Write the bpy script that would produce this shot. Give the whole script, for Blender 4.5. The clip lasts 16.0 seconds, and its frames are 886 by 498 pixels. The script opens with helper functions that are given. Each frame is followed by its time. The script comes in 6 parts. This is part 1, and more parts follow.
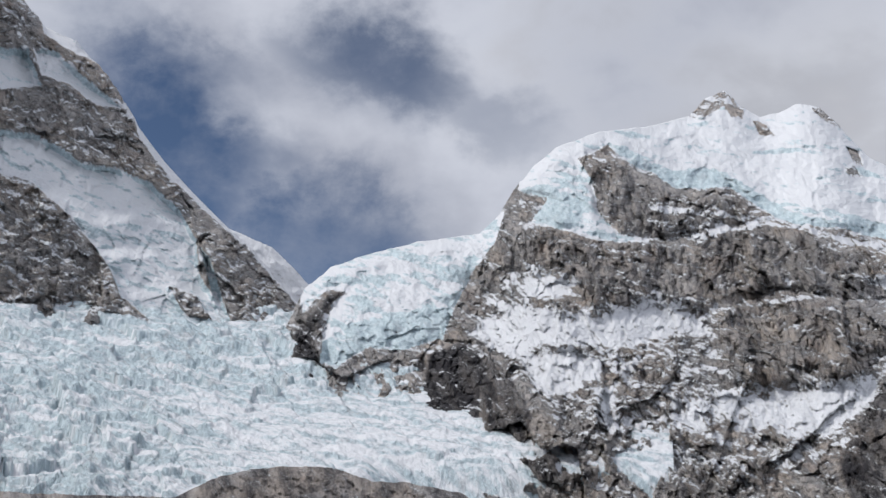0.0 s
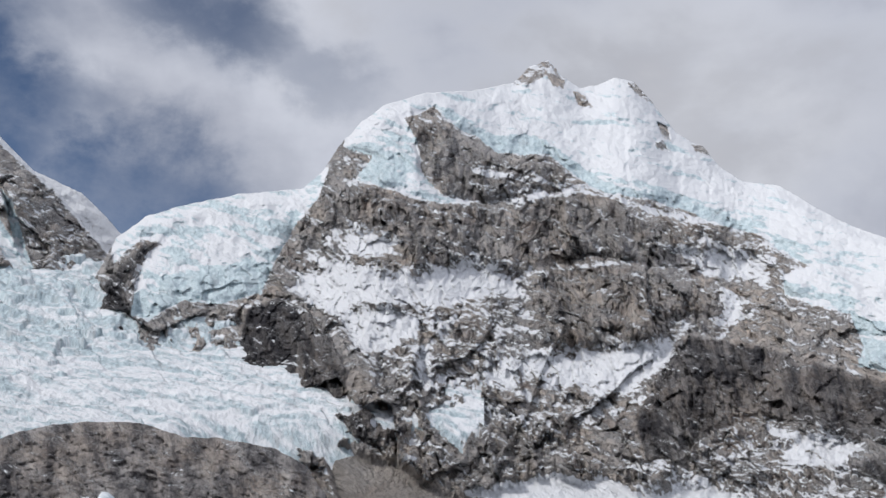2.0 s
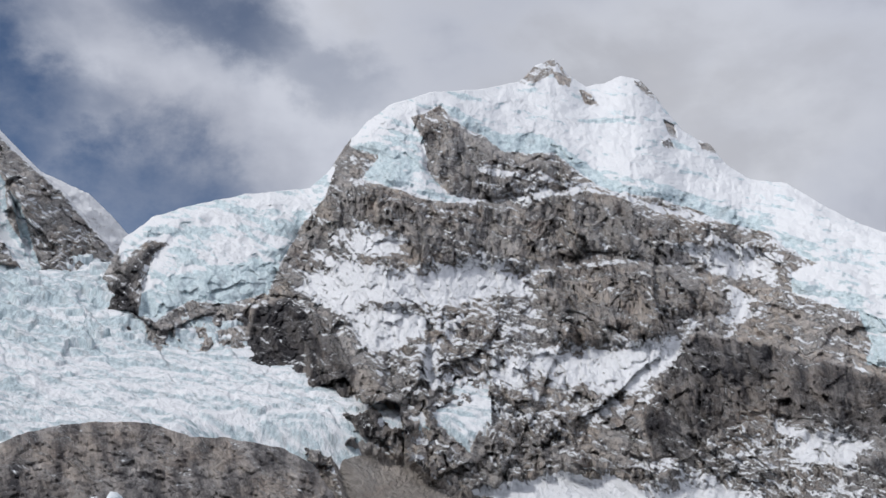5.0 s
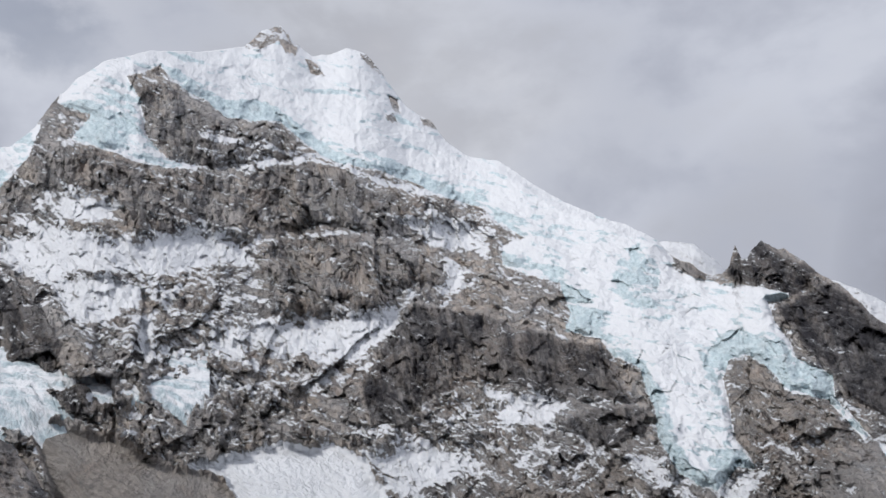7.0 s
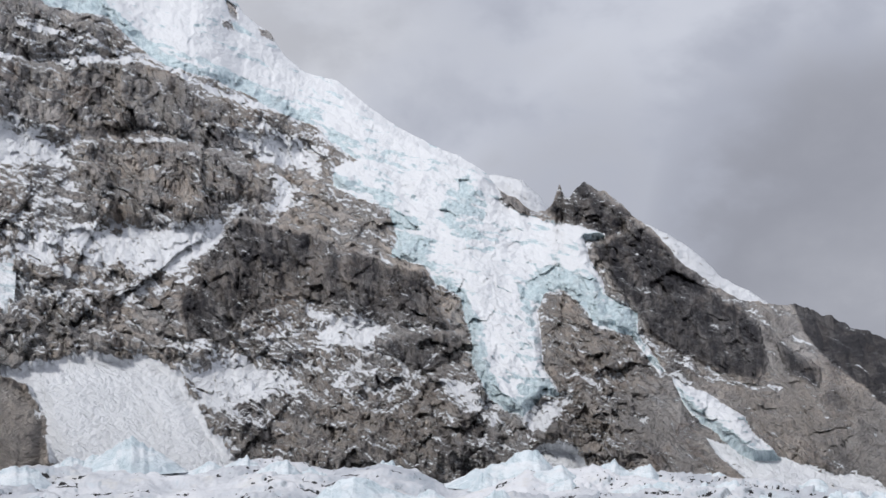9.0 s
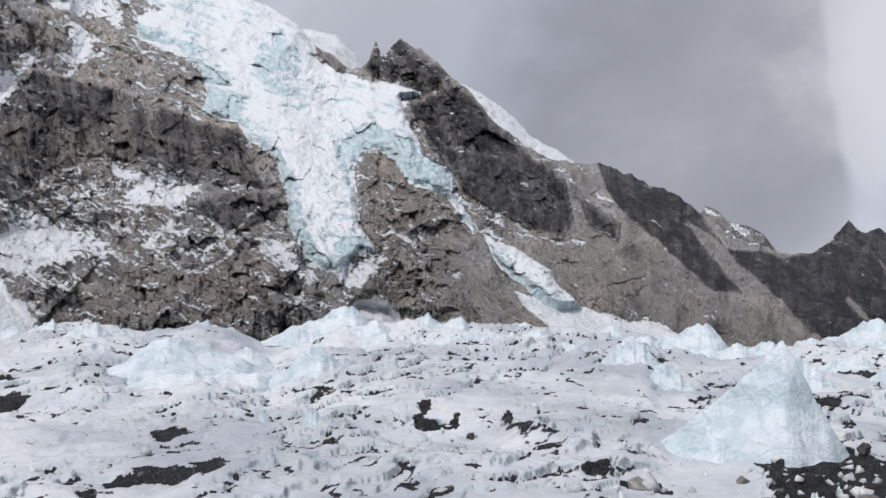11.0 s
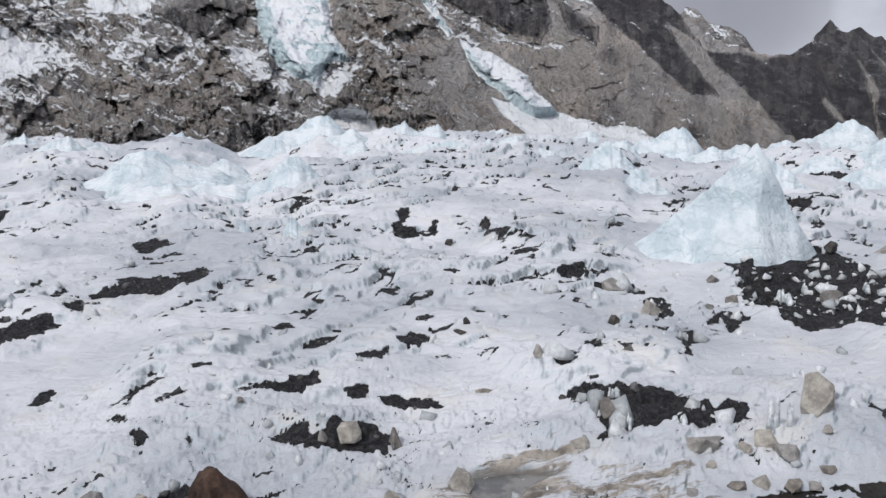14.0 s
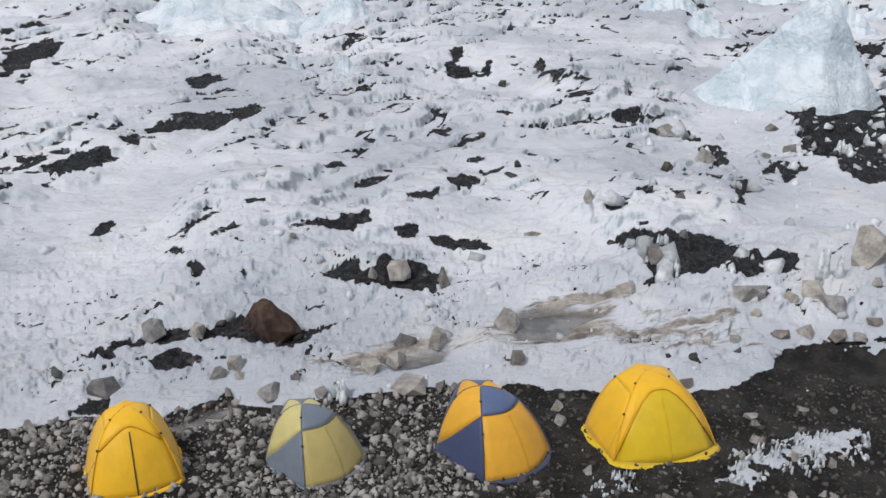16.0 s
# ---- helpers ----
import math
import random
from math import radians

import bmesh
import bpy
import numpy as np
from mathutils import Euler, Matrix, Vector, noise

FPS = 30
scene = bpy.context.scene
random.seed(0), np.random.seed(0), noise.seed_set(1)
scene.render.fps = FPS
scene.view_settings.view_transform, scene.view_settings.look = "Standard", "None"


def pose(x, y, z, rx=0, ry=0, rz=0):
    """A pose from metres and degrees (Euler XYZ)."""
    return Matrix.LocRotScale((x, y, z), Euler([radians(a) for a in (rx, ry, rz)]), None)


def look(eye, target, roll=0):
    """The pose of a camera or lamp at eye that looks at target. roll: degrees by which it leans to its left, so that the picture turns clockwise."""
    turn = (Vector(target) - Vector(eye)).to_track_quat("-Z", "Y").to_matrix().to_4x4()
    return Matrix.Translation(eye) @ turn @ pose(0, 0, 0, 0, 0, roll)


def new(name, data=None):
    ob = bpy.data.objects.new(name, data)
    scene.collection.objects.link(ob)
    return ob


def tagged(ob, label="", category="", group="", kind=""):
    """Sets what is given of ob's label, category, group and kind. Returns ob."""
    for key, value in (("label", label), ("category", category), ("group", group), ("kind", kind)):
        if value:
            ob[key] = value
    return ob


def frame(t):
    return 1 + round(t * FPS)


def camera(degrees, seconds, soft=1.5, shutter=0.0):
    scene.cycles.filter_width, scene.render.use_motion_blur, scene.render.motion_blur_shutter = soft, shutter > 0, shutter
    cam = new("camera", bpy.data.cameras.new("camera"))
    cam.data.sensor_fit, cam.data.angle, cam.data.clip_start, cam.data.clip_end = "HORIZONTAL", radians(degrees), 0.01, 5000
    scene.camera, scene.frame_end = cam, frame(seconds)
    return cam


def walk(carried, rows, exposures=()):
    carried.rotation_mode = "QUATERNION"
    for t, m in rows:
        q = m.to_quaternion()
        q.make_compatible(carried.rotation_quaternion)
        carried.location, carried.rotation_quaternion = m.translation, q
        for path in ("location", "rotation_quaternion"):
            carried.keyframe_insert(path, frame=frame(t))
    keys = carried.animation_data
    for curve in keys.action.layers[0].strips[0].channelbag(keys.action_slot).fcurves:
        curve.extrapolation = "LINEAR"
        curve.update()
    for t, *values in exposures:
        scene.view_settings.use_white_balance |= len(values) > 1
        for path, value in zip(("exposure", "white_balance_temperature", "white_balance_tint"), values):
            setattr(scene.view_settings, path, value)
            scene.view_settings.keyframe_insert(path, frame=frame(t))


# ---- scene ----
EYE = 11.0


# ---- camera ----
cam = camera(48.99, 16.0, 1.5)
walk(cam, [
    (0.0, pose(0, 0, EYE, 105.50, -1.00, 0.00)),
    (0.5, pose(0, 0, EYE, 105.22, -1.62, -4.23)),
    (1.0, pose(0, 0, EYE, 105.39, -1.62, -7.26)),
    (1.5, pose(0, 0, EYE, 105.32, -1.06, -9.51)),
    (2.0, pose(0, 0, EYE, 103.13, -0.53, -10.65)),
    (2.5, pose(0, 0, EYE, 100.60, 0.03, -10.26)),
    (3.0, pose(0, 0, EYE, 101.67, -1.35, -9.28)),
    (3.2, pose(0, 0, EYE, 101.76, -1.41, -8.89)),
    (5.3, pose(0, 0, EYE, 103.10, 0.15, -10.98)),
    (5.5, pose(0, 0, EYE, 101.53, 0.30, -13.20)),
    (6.0, pose(0, 0, EYE, 101.49, 0.43, -18.13)),
    (6.5, pose(0, 0, EYE, 102.58, 1.85, -20.48)),
    (7.0, pose(0, 0, EYE, 101.10, 1.97, -26.29)),
    (7.5, pose(0, 0, EYE, 100.05, 1.42, -31.11)),
    (8.0, pose(0, 0, EYE, 98.44, 0.24, -33.12)),
    (8.5, pose(0, 0, EYE, 97.22, -0.14, -33.99)),
    (9.0, pose(0, 0, EYE, 96.44, -0.56, -36.83)),
    (9.2, pose(0, 0, EYE, 95.70, -0.12, -39.03)),
    (11.3, pose(0, 0, EYE, 87.11, -0.09, -48.87)),
    (11.5, pose(0, 0, EYE, 86.46, -0.06, -50.02)),
    (12.0, pose(0, 0, EYE, 85.07, -0.16, -53.15)),
    (12.5, pose(0, 0, EYE, 83.05, -0.16, -54.74)),
    (13.0, pose(0, 0, EYE, 80.78, 0.09, -53.74)),
    (13.5, pose(0, 0, EYE, 78.70, 0.35, -51.60)),
    (14.0, pose(0, 0, EYE, 76.90, 0.72, -49.05)),
    (14.5, pose(0, 0, EYE, 75.14, 0.72, -45.95)),
    (15.0, pose(0, 0, EYE, 73.12, 0.75, -43.90)),
    (15.5, pose(0, 0, EYE, 70.22, 0.46, -44.33)),
    (16.0, pose(0, 0, EYE, 67.63, 0.23, -45.76)),
])

# ---- world, sun ----
SUN_EL, SUN_AZ = 50.0, -93.0
world = bpy.data.worlds.new("sky")
scene.world = world
world.use_nodes = True
wn, wl = world.node_tree.nodes, world.node_tree.links
wn.clear()


def wnode(kind, **kw):
    n = wn.new(kind)
    for k, v in kw.items():
        n.inputs[k].default_value = v
    return n


w_out = wnode("ShaderNodeOutputWorld")
w_sky = wn.new("ShaderNodeTexSky")
w_sky.sky_type, w_sky.sun_disc = "NISHITA", False
w_sky.sun_elevation, w_sky.sun_rotation = radians(SUN_EL), radians(SUN_AZ)
w_sky.altitude, w_sky.air_density, w_sky.dust_density = 5300, 1.0, 0.1
w_dir = wn.new("ShaderNodeTexCoord").outputs["Generated"]


def wmath(op, a, b=0.0, c=0.0):
    n = wn.new("ShaderNodeMath")
    n.operation = op
    for k, v in enumerate((a, b, c)):
        if isinstance(v, bpy.types.NodeSocket):
            wl.new(v, n.inputs[k])
        else:
            n.inputs[k].default_value = v
    return n.outputs[0]


def wramp(v, lo, hi, a=0.0, b=1.0):
    n = wn.new("ShaderNodeMapRange")
    n.interpolation_type = "SMOOTHSTEP"
    wl.new(v, n.inputs["Value"])
    for k, q in zip(("From Min", "From Max", "To Min", "To Max"), (lo, hi, a, b)):
        n.inputs[k].default_value = q
    return n.outputs[0]


def wnoise(scale, detail, rough, stretch=1.0, shift=0.0):
    m = wn.new("ShaderNodeMapping")
    wl.new(w_dir, m.inputs["Vector"])
    m.inputs["Scale"].default_value = (scale, scale, scale * stretch)
    m.inputs["Location"].default_value = (shift, shift * 0.7, -shift)
    n = wn.new("ShaderNodeTexNoise")
    wl.new(m.outputs[0], n.inputs["Vector"])
    n.inputs["Scale"].default_value, n.inputs["Detail"].default_value, n.inputs["Roughness"].default_value = 1.0, detail, rough
    n.inputs["Distortion"].default_value = 0.1
    return n.outputs["Fac"]


def toward(bearing, el, wide):
    """A soft spot of sky, 1 in its middle and 0 past wide degrees."""
    a, e = radians(bearing), radians(el)
    n = wn.new("ShaderNodeVectorMath")
    n.operation = "DOT_PRODUCT"
    wl.new(w_dir, n.inputs[0])
    n.inputs[1].default_value = (math.sin(a) * math.cos(e), math.cos(a) * math.cos(e), math.sin(e))
    return wramp(n.outputs["Value"], math.cos(radians(wide)), 1.0)


def wmix(f, a, b):
    n = wn.new("ShaderNodeMix")
    n.data_type = "RGBA"
    for k, v in ((0, f), (6, a), (7, b)):
        if isinstance(v, bpy.types.NodeSocket):
            wl.new(v, n.inputs[k])
        else:
            n.inputs[k].default_value = v
    return n.outputs[2]


# gaps of blue in a broken grey and white cloud cover
puff = wnoise(3.6, 6, 0.55, 1.5, 2.0)
w_xyz = wn.new("ShaderNodeSeparateXYZ")
wl.new(w_dir, w_xyz.inputs[0])
w_bearing = wmath("MULTIPLY", wmath("ARCTAN2", w_xyz.outputs[0], w_xyz.outputs[1]), 57.3)
w_height = wmath("MULTIPLY", wmath("ARCSINE", w_xyz.outputs[2]), 57.3)
wisp = wnoise(7.0, 7, 0.6, 1.3, 9.0)
w_bearing = wmath("ADD", w_bearing, wmath("MULTIPLY_ADD", puff, 14.0, -7.0))
w_height = wmath("ADD", w_height, wmath("MULTIPLY_ADD", wisp, 10.0, -5.0))


def bank(bearing, el, long, tall, tilt=0.0, soft=0.25):
    """A long soft bank of cloud or of clear sky, 1 in its middle; its noise-bent edge ends past long and tall degrees."""
    c, q = math.cos(radians(tilt)), math.sin(radians(tilt))
    db, de = wmath("SUBTRACT", w_bearing, bearing), wmath("SUBTRACT", w_height, el)
    p = wmath("ADD", wmath("MULTIPLY", db, c / long), wmath("MULTIPLY", de, q / long))
    r = wmath("ADD", wmath("MULTIPLY", db, -q / tall), wmath("MULTIPLY", de, c / tall))
    d = wmath("SQRT", wmath("ADD", wmath("MULTIPLY", p, p), wmath("MULTIPLY", r, r)))
    return wramp(d, soft, 1.0, 1.0, 0.0)


clear = 0.0
for spot, much in (((-18, 19, 11, 15, 0), 1.0), ((-9, 15.5, 11, 6, 0), 0.95), ((-4.5, 25.6, 11, 4.4, -15), 0.85), ((3, 22.8, 6, 3, -15), 0.4)):
    clear = wmath("MAXIMUM", clear, wmath("MULTIPLY", bank(*spot), much))
cloud = 0.0
for spot, much in (((-6.5, 22.0, 11, 3.6, -19), 0.85), ((-14.5, 29.5, 7, 3.4, 0), 0.85), ((-1, 19.2, 6, 3.0, -10), 0.62), ((-13, 23.5, 4, 3, 20), 0.5), ((-22, 27.5, 6, 2.4, 0), 0.3)):
    cloud = wmath("MAXIMUM", cloud, wmath("MULTIPLY", bank(*spot), much))
cloud = wmath("MULTIPLY", cloud, wramp(wisp, 0.30, 0.58, 0.5, 1.0))
blue = wmath("MULTIPLY", clear, wmath("MULTIPLY_ADD", cloud, -1.0, 1.0))
blue = wmath("MULTIPLY", blue, wramp(wisp, 0.38, 0.72, 1.1, 0.72))
n = wn.new("ShaderNodeVectorMath")
n.operation = "DOT_PRODUCT"
wl.new(w_dir, n.inputs[0])
n.inputs[1].default_value = (math.cos(radians(70.3)), -math.sin(radians(70.3)), 0.12)
front = wramp(wmath("ADD", n.outputs["Value"], wmath("MULTIPLY_ADD", puff, 0.10, -0.05)), -0.004, 0.02)
gloom = 0.0
for spot, much in (((60, 6, 15), 1.15), ((46, 7, 12), 0.4), ((16, 27, 14), 0.25), ((34, 18, 12), 0.2)):
    gloom = wmath("MAXIMUM", gloom, wmath("MULTIPLY", toward(*spot), much))
gloom = wmath("MULTIPLY", gloom, wmath("MULTIPLY_ADD", wmath("MULTIPLY", front, toward(72, 6, 16)), -0.95, 1.0))
gloom = wmath("MULTIPLY", wramp(wmath("ADD", gloom, wmath("MULTIPLY_ADD", puff, 2.6, -1.35)), 0.0, 0.75), 0.68)
bright = wramp(wmath("ADD", toward(82, 9, 14), wmath("MULTIPLY_ADD", puff, 1.6, -0.8)), 0.1, 0.6)
grey = wmix(wramp(puff, 0.35, 0.68), (0.42, 0.445, 0.525, 1), (0.67, 0.70, 0.785, 1))
grey = wmix(wmath("MULTIPLY", bank(26, 21, 16, 9, -25), wramp(wisp, 0.3, 0.6, 0.4, 0.9)), grey, (0.64, 0.66, 0.72, 1))
grey = wmix(gloom, grey, (0.26, 0.268, 0.31, 1))
grey = wmix(wmath("MULTIPLY", bright, wramp(puff, 0.3, 0.6, 0.5, 1.0)), grey, (0.66, 0.67, 0.72, 1))
w_bg = wnode("ShaderNodeBackground", Strength=0.075)
wl.new(w_sky.outputs[0], w_bg.inputs[0])
w_cloud = wnode("ShaderNodeBackground", Strength=1.0)
wl.new(grey, w_cloud.inputs[0])
w_mix = wn.new("ShaderNodeMixShader")
wl.new(wmath("MULTIPLY_ADD", blue, -0.94, 1.0), w_mix.inputs[0])
wl.new(w_bg.outputs[0], w_mix.inputs[1])
wl.new(w_cloud.outputs[0], w_mix.inputs[2])
wl.new(w_mix.outputs[0], w_out.inputs[0])

sun = new("sun", bpy.data.lights.new("sun", "SUN"))
sun.data.energy, sun.data.angle, sun.data.color = 2.35, radians(10), (1.0, 0.97, 0.94)
a, e = radians(SUN_AZ), radians(SUN_EL)
sun.matrix_world = look((math.sin(a) * math.cos(e), math.cos(a) * math.cos(e), math.sin(e)), (0, 0, 0))

# ---- noise and shaping tools ----
PERM = np.random.RandomState(7).permutation(256).astype(np.int32)
PERM = np.concatenate([PERM, PERM])
GRAD = np.random.RandomState(11).normal(size=(256, 3))
GRAD /= np.linalg.norm(GRAD, axis=1)[:, None]
GX, GY, GZ = (np.ascontiguousarray(GRAD[:, k], np.float32) for k in range(3))


def perlin(x, y, z):
    """Gradient noise, about -0.7 to 0.7."""
    flat = z.ravel()
    if flat.size > 1 and flat[0] == flat[-1] and flat[0] == flat[flat.size // 2] and not np.any(z != flat[0]):
        z = np.array(flat[0])
    xi, yi, zi = np.floor(x), np.floor(y), np.floor(z)
    xf, yf, zf = ((p - q).astype(np.float32) for p, q in ((x, xi), (y, yi), (z, zi)))
    xi, yi, zi = (q.astype(np.int32) & 255 for q in (xi, yi, zi))
    u, v, w = (q * q * q * (q * (q * 6 - 15) + 10) for q in (xf, yf, zf))
    total = 0
    for dx in (0, 1):
        ha = PERM[xi + dx]
        px = 0
        for dy in (0, 1):
            hb = PERM[ha + ((yi + dy) & 255)]
            py = 0
            for dz in (0, 1):
                h = PERM[hb + ((zi + dz) & 255)]
                dot = GX[h] * (xf - dx) + GY[h] * (yf - dy) + GZ[h] * (zf - dz)
                py = py + dot * (w if dz else 1 - w)
            px = px + py * (v if dy else 1 - v)
        total = total + px * (u if dx else 1 - u)
    return total


def fbm(x, y, z, wave, octaves=5, gain=0.5, ridged=False, seed=0.0):
    """Layered noise of the longest wave given, about -1 to 1 (ridged: sharp crests)."""
    out, amp, k, norm = 0, 1.0, 1.0 / wave, 0
    for i in range(octaves):
        n = perlin(x * k + seed + 17.3 * i, y * k + 5.1 * i - seed, z * k + 9.7 * i)
        if ridged:
            n = 1 - 2.6 * np.abs(n)
        else:
            n = n * 1.5
        out, norm = out + amp * n, norm + amp
        amp, k = amp * gain, k * 2.07
    return out / norm


def facets(u, v, size, seed=0, lean=0.5, drop=0.35, warp=0.35):
    """Broken rock: each cell is a flat face of its own tilt and height, about -1 to 1."""
    w1, w2 = perlin(u / size * 1.3, v / size * 1.3, 0 * u + seed + 0.5), perlin(u / size * 1.3 + 40, v / size * 1.3, 0 * u + seed + 0.5)
    p, q = u / size + warp * w1 * 1.6, v / size + warp * w2 * 1.6
    ip, iq = np.floor(p), np.floor(q)
    p, q, ip, iq = (k.astype(np.float32) for k in (p, q, ip, iq))
    best = np.full(u.shape, 9.0, np.float32)
    pick = np.zeros(u.shape, np.int32)
    bp, bq = np.zeros(u.shape, np.float32), np.zeros(u.shape, np.float32)
    jp, jq = ip.astype(np.int32), iq.astype(np.int32)
    for dp in (-1, 0, 1):
        hp = PERM[(jp + dp) & 255]
        for dq in (-1, 0, 1):
            h = PERM[(hp + ((jq + dq) & 255) + seed) & 255]
            fp, fq = p - (ip + (dp + 0.5) + 0.42 * GX[h]), q - (iq + (dq + 0.5) + 0.42 * GY[h])
            d = np.maximum(np.abs(fp + 0.3 * fq), np.abs(fq)) if seed % 2 else fp * fp + fq * fq
            near = d < best
            best = np.where(near, d, best)
            pick, bp, bq = np.where(near, h, pick), np.where(near, fp, bp), np.where(near, fq, bq)
    k = (pick + 91) & 255
    return lean * (GX[k] * bp + GY[k] * bq) * 1.6 + drop * GZ[k]


def steps(t, hard=0.6):
    """Benches and risers: how far a stepped slope stands out from an even one, for heights counted in steps."""
    s = t - np.floor(t)
    return s - smooth(hard, 1.0, s)


def smooth(a, b, x):
    q = np.clip((x - a) / (b - a), 0, 1)
    return q * q * (3 - 2 * q)


def inside(poly, x, y):
    """Signed distance to an outline: positive inside, in the outline's own units."""
    px, py = np.array([p[0] for p in poly]), np.array([p[1] for p in poly])
    best = np.full(x.shape, 1e9)
    odd = np.zeros(x.shape, bool)
    for i in range(len(px)):
        ax, ay, bx, by = px[i - 1], py[i - 1], px[i], py[i]
        ex, ey = bx - ax, by - ay
        s = np.clip(((x - ax) * ex + (y - ay) * ey) / (ex * ex + ey * ey + 1e-12), 0, 1)
        best = np.minimum(best, (x - ax - s * ex) ** 2 + (y - ay - s * ey) ** 2)
        cross = ((ay > y) != (by > y)) & (x < ex * (y - ay) / (ey if abs(ey) > 1e-12 else 1e-12) + ax)
        odd ^= cross
    return np.where(odd, 1, -1) * np.sqrt(best)


def beside(lines, x, y):
    """Distance to the nearest of some open lines."""
    best = np.full(x.shape, 1e9)
    for line in lines:
        for (ax, ay), (bx, by) in zip(line, line[1:]):
            ex, ey = bx - ax, by - ay
            s = np.clip(((x - ax) * ex + (y - ay) * ey) / (ex * ex + ey * ey + 1e-12), 0, 1)
            best = np.minimum(best, (x - ax - s * ex) ** 2 + (y - ay - s * ey) ** 2)
    return np.sqrt(best)


def union(polys, x, y):
    return np.maximum.reduce([inside(p, x, y) for p in polys])


def profile(line, b):
    """Columns of a line (bearing, value, ...) at the bearings b."""
    line = sorted(line)
    cols = [np.interp(b, [p[0] for p in line], [p[k] for p in line]) for k in range(1, len(line[0]))]
    return cols if len(cols) > 1 else cols[0]


def sheet_normals(X, Y, Z):
    p = np.stack([X, Y, Z], -1)
    du, dv = np.gradient(p, axis=1), np.gradient(p, axis=0)
    n = np.cross(du, dv)
    n /= np.linalg.norm(n, axis=-1)[..., None] + 1e-9
    return n * np.sign(n[..., 2:3] + 1e-9)


def sheet(name, X, Y, Z, material, keep=None, fields=None, parent=None):
    """A mesh of a grid of points, of the cells kept, with float fields on its points."""
    rows, cols = X.shape
    ids = np.arange(rows * cols).reshape(rows, cols)
    q = np.stack([ids[:-1, :-1], ids[:-1, 1:], ids[1:, 1:], ids[1:, :-1]], -1).reshape(-1, 4)
    if keep is not None:
        q = q[keep.reshape(-1)]
    used, inv = np.unique(q, return_inverse=True)
    co = np.stack([X, Y, Z], -1).reshape(-1, 3)[used].astype(np.float32)
    q = inv.reshape(-1, 4).astype(np.int32)
    me = bpy.data.meshes.new(name)
    me.vertices.add(len(co))
    me.vertices.foreach_set("co", co.ravel())
    me.loops.add(q.size)
    me.loops.foreach_set("vertex_index", q.ravel())
    me.polygons.add(len(q))
    me.polygons.foreach_set("loop_start", np.arange(len(q), dtype=np.int32) * 4)
    me.polygons.foreach_set("use_smooth", np.ones(len(q), bool))
    for key, f in (fields or {}).items():
        at = me.attributes.new(key, "FLOAT", "POINT")
        at.data.foreach_set("value", f.reshape(-1)[used].astype(np.float32))
    me.update(calc_edges=True)
    me.materials.append(material)
    ob = new(name, me)
    if parent:
        ob.parent = parent
    return ob


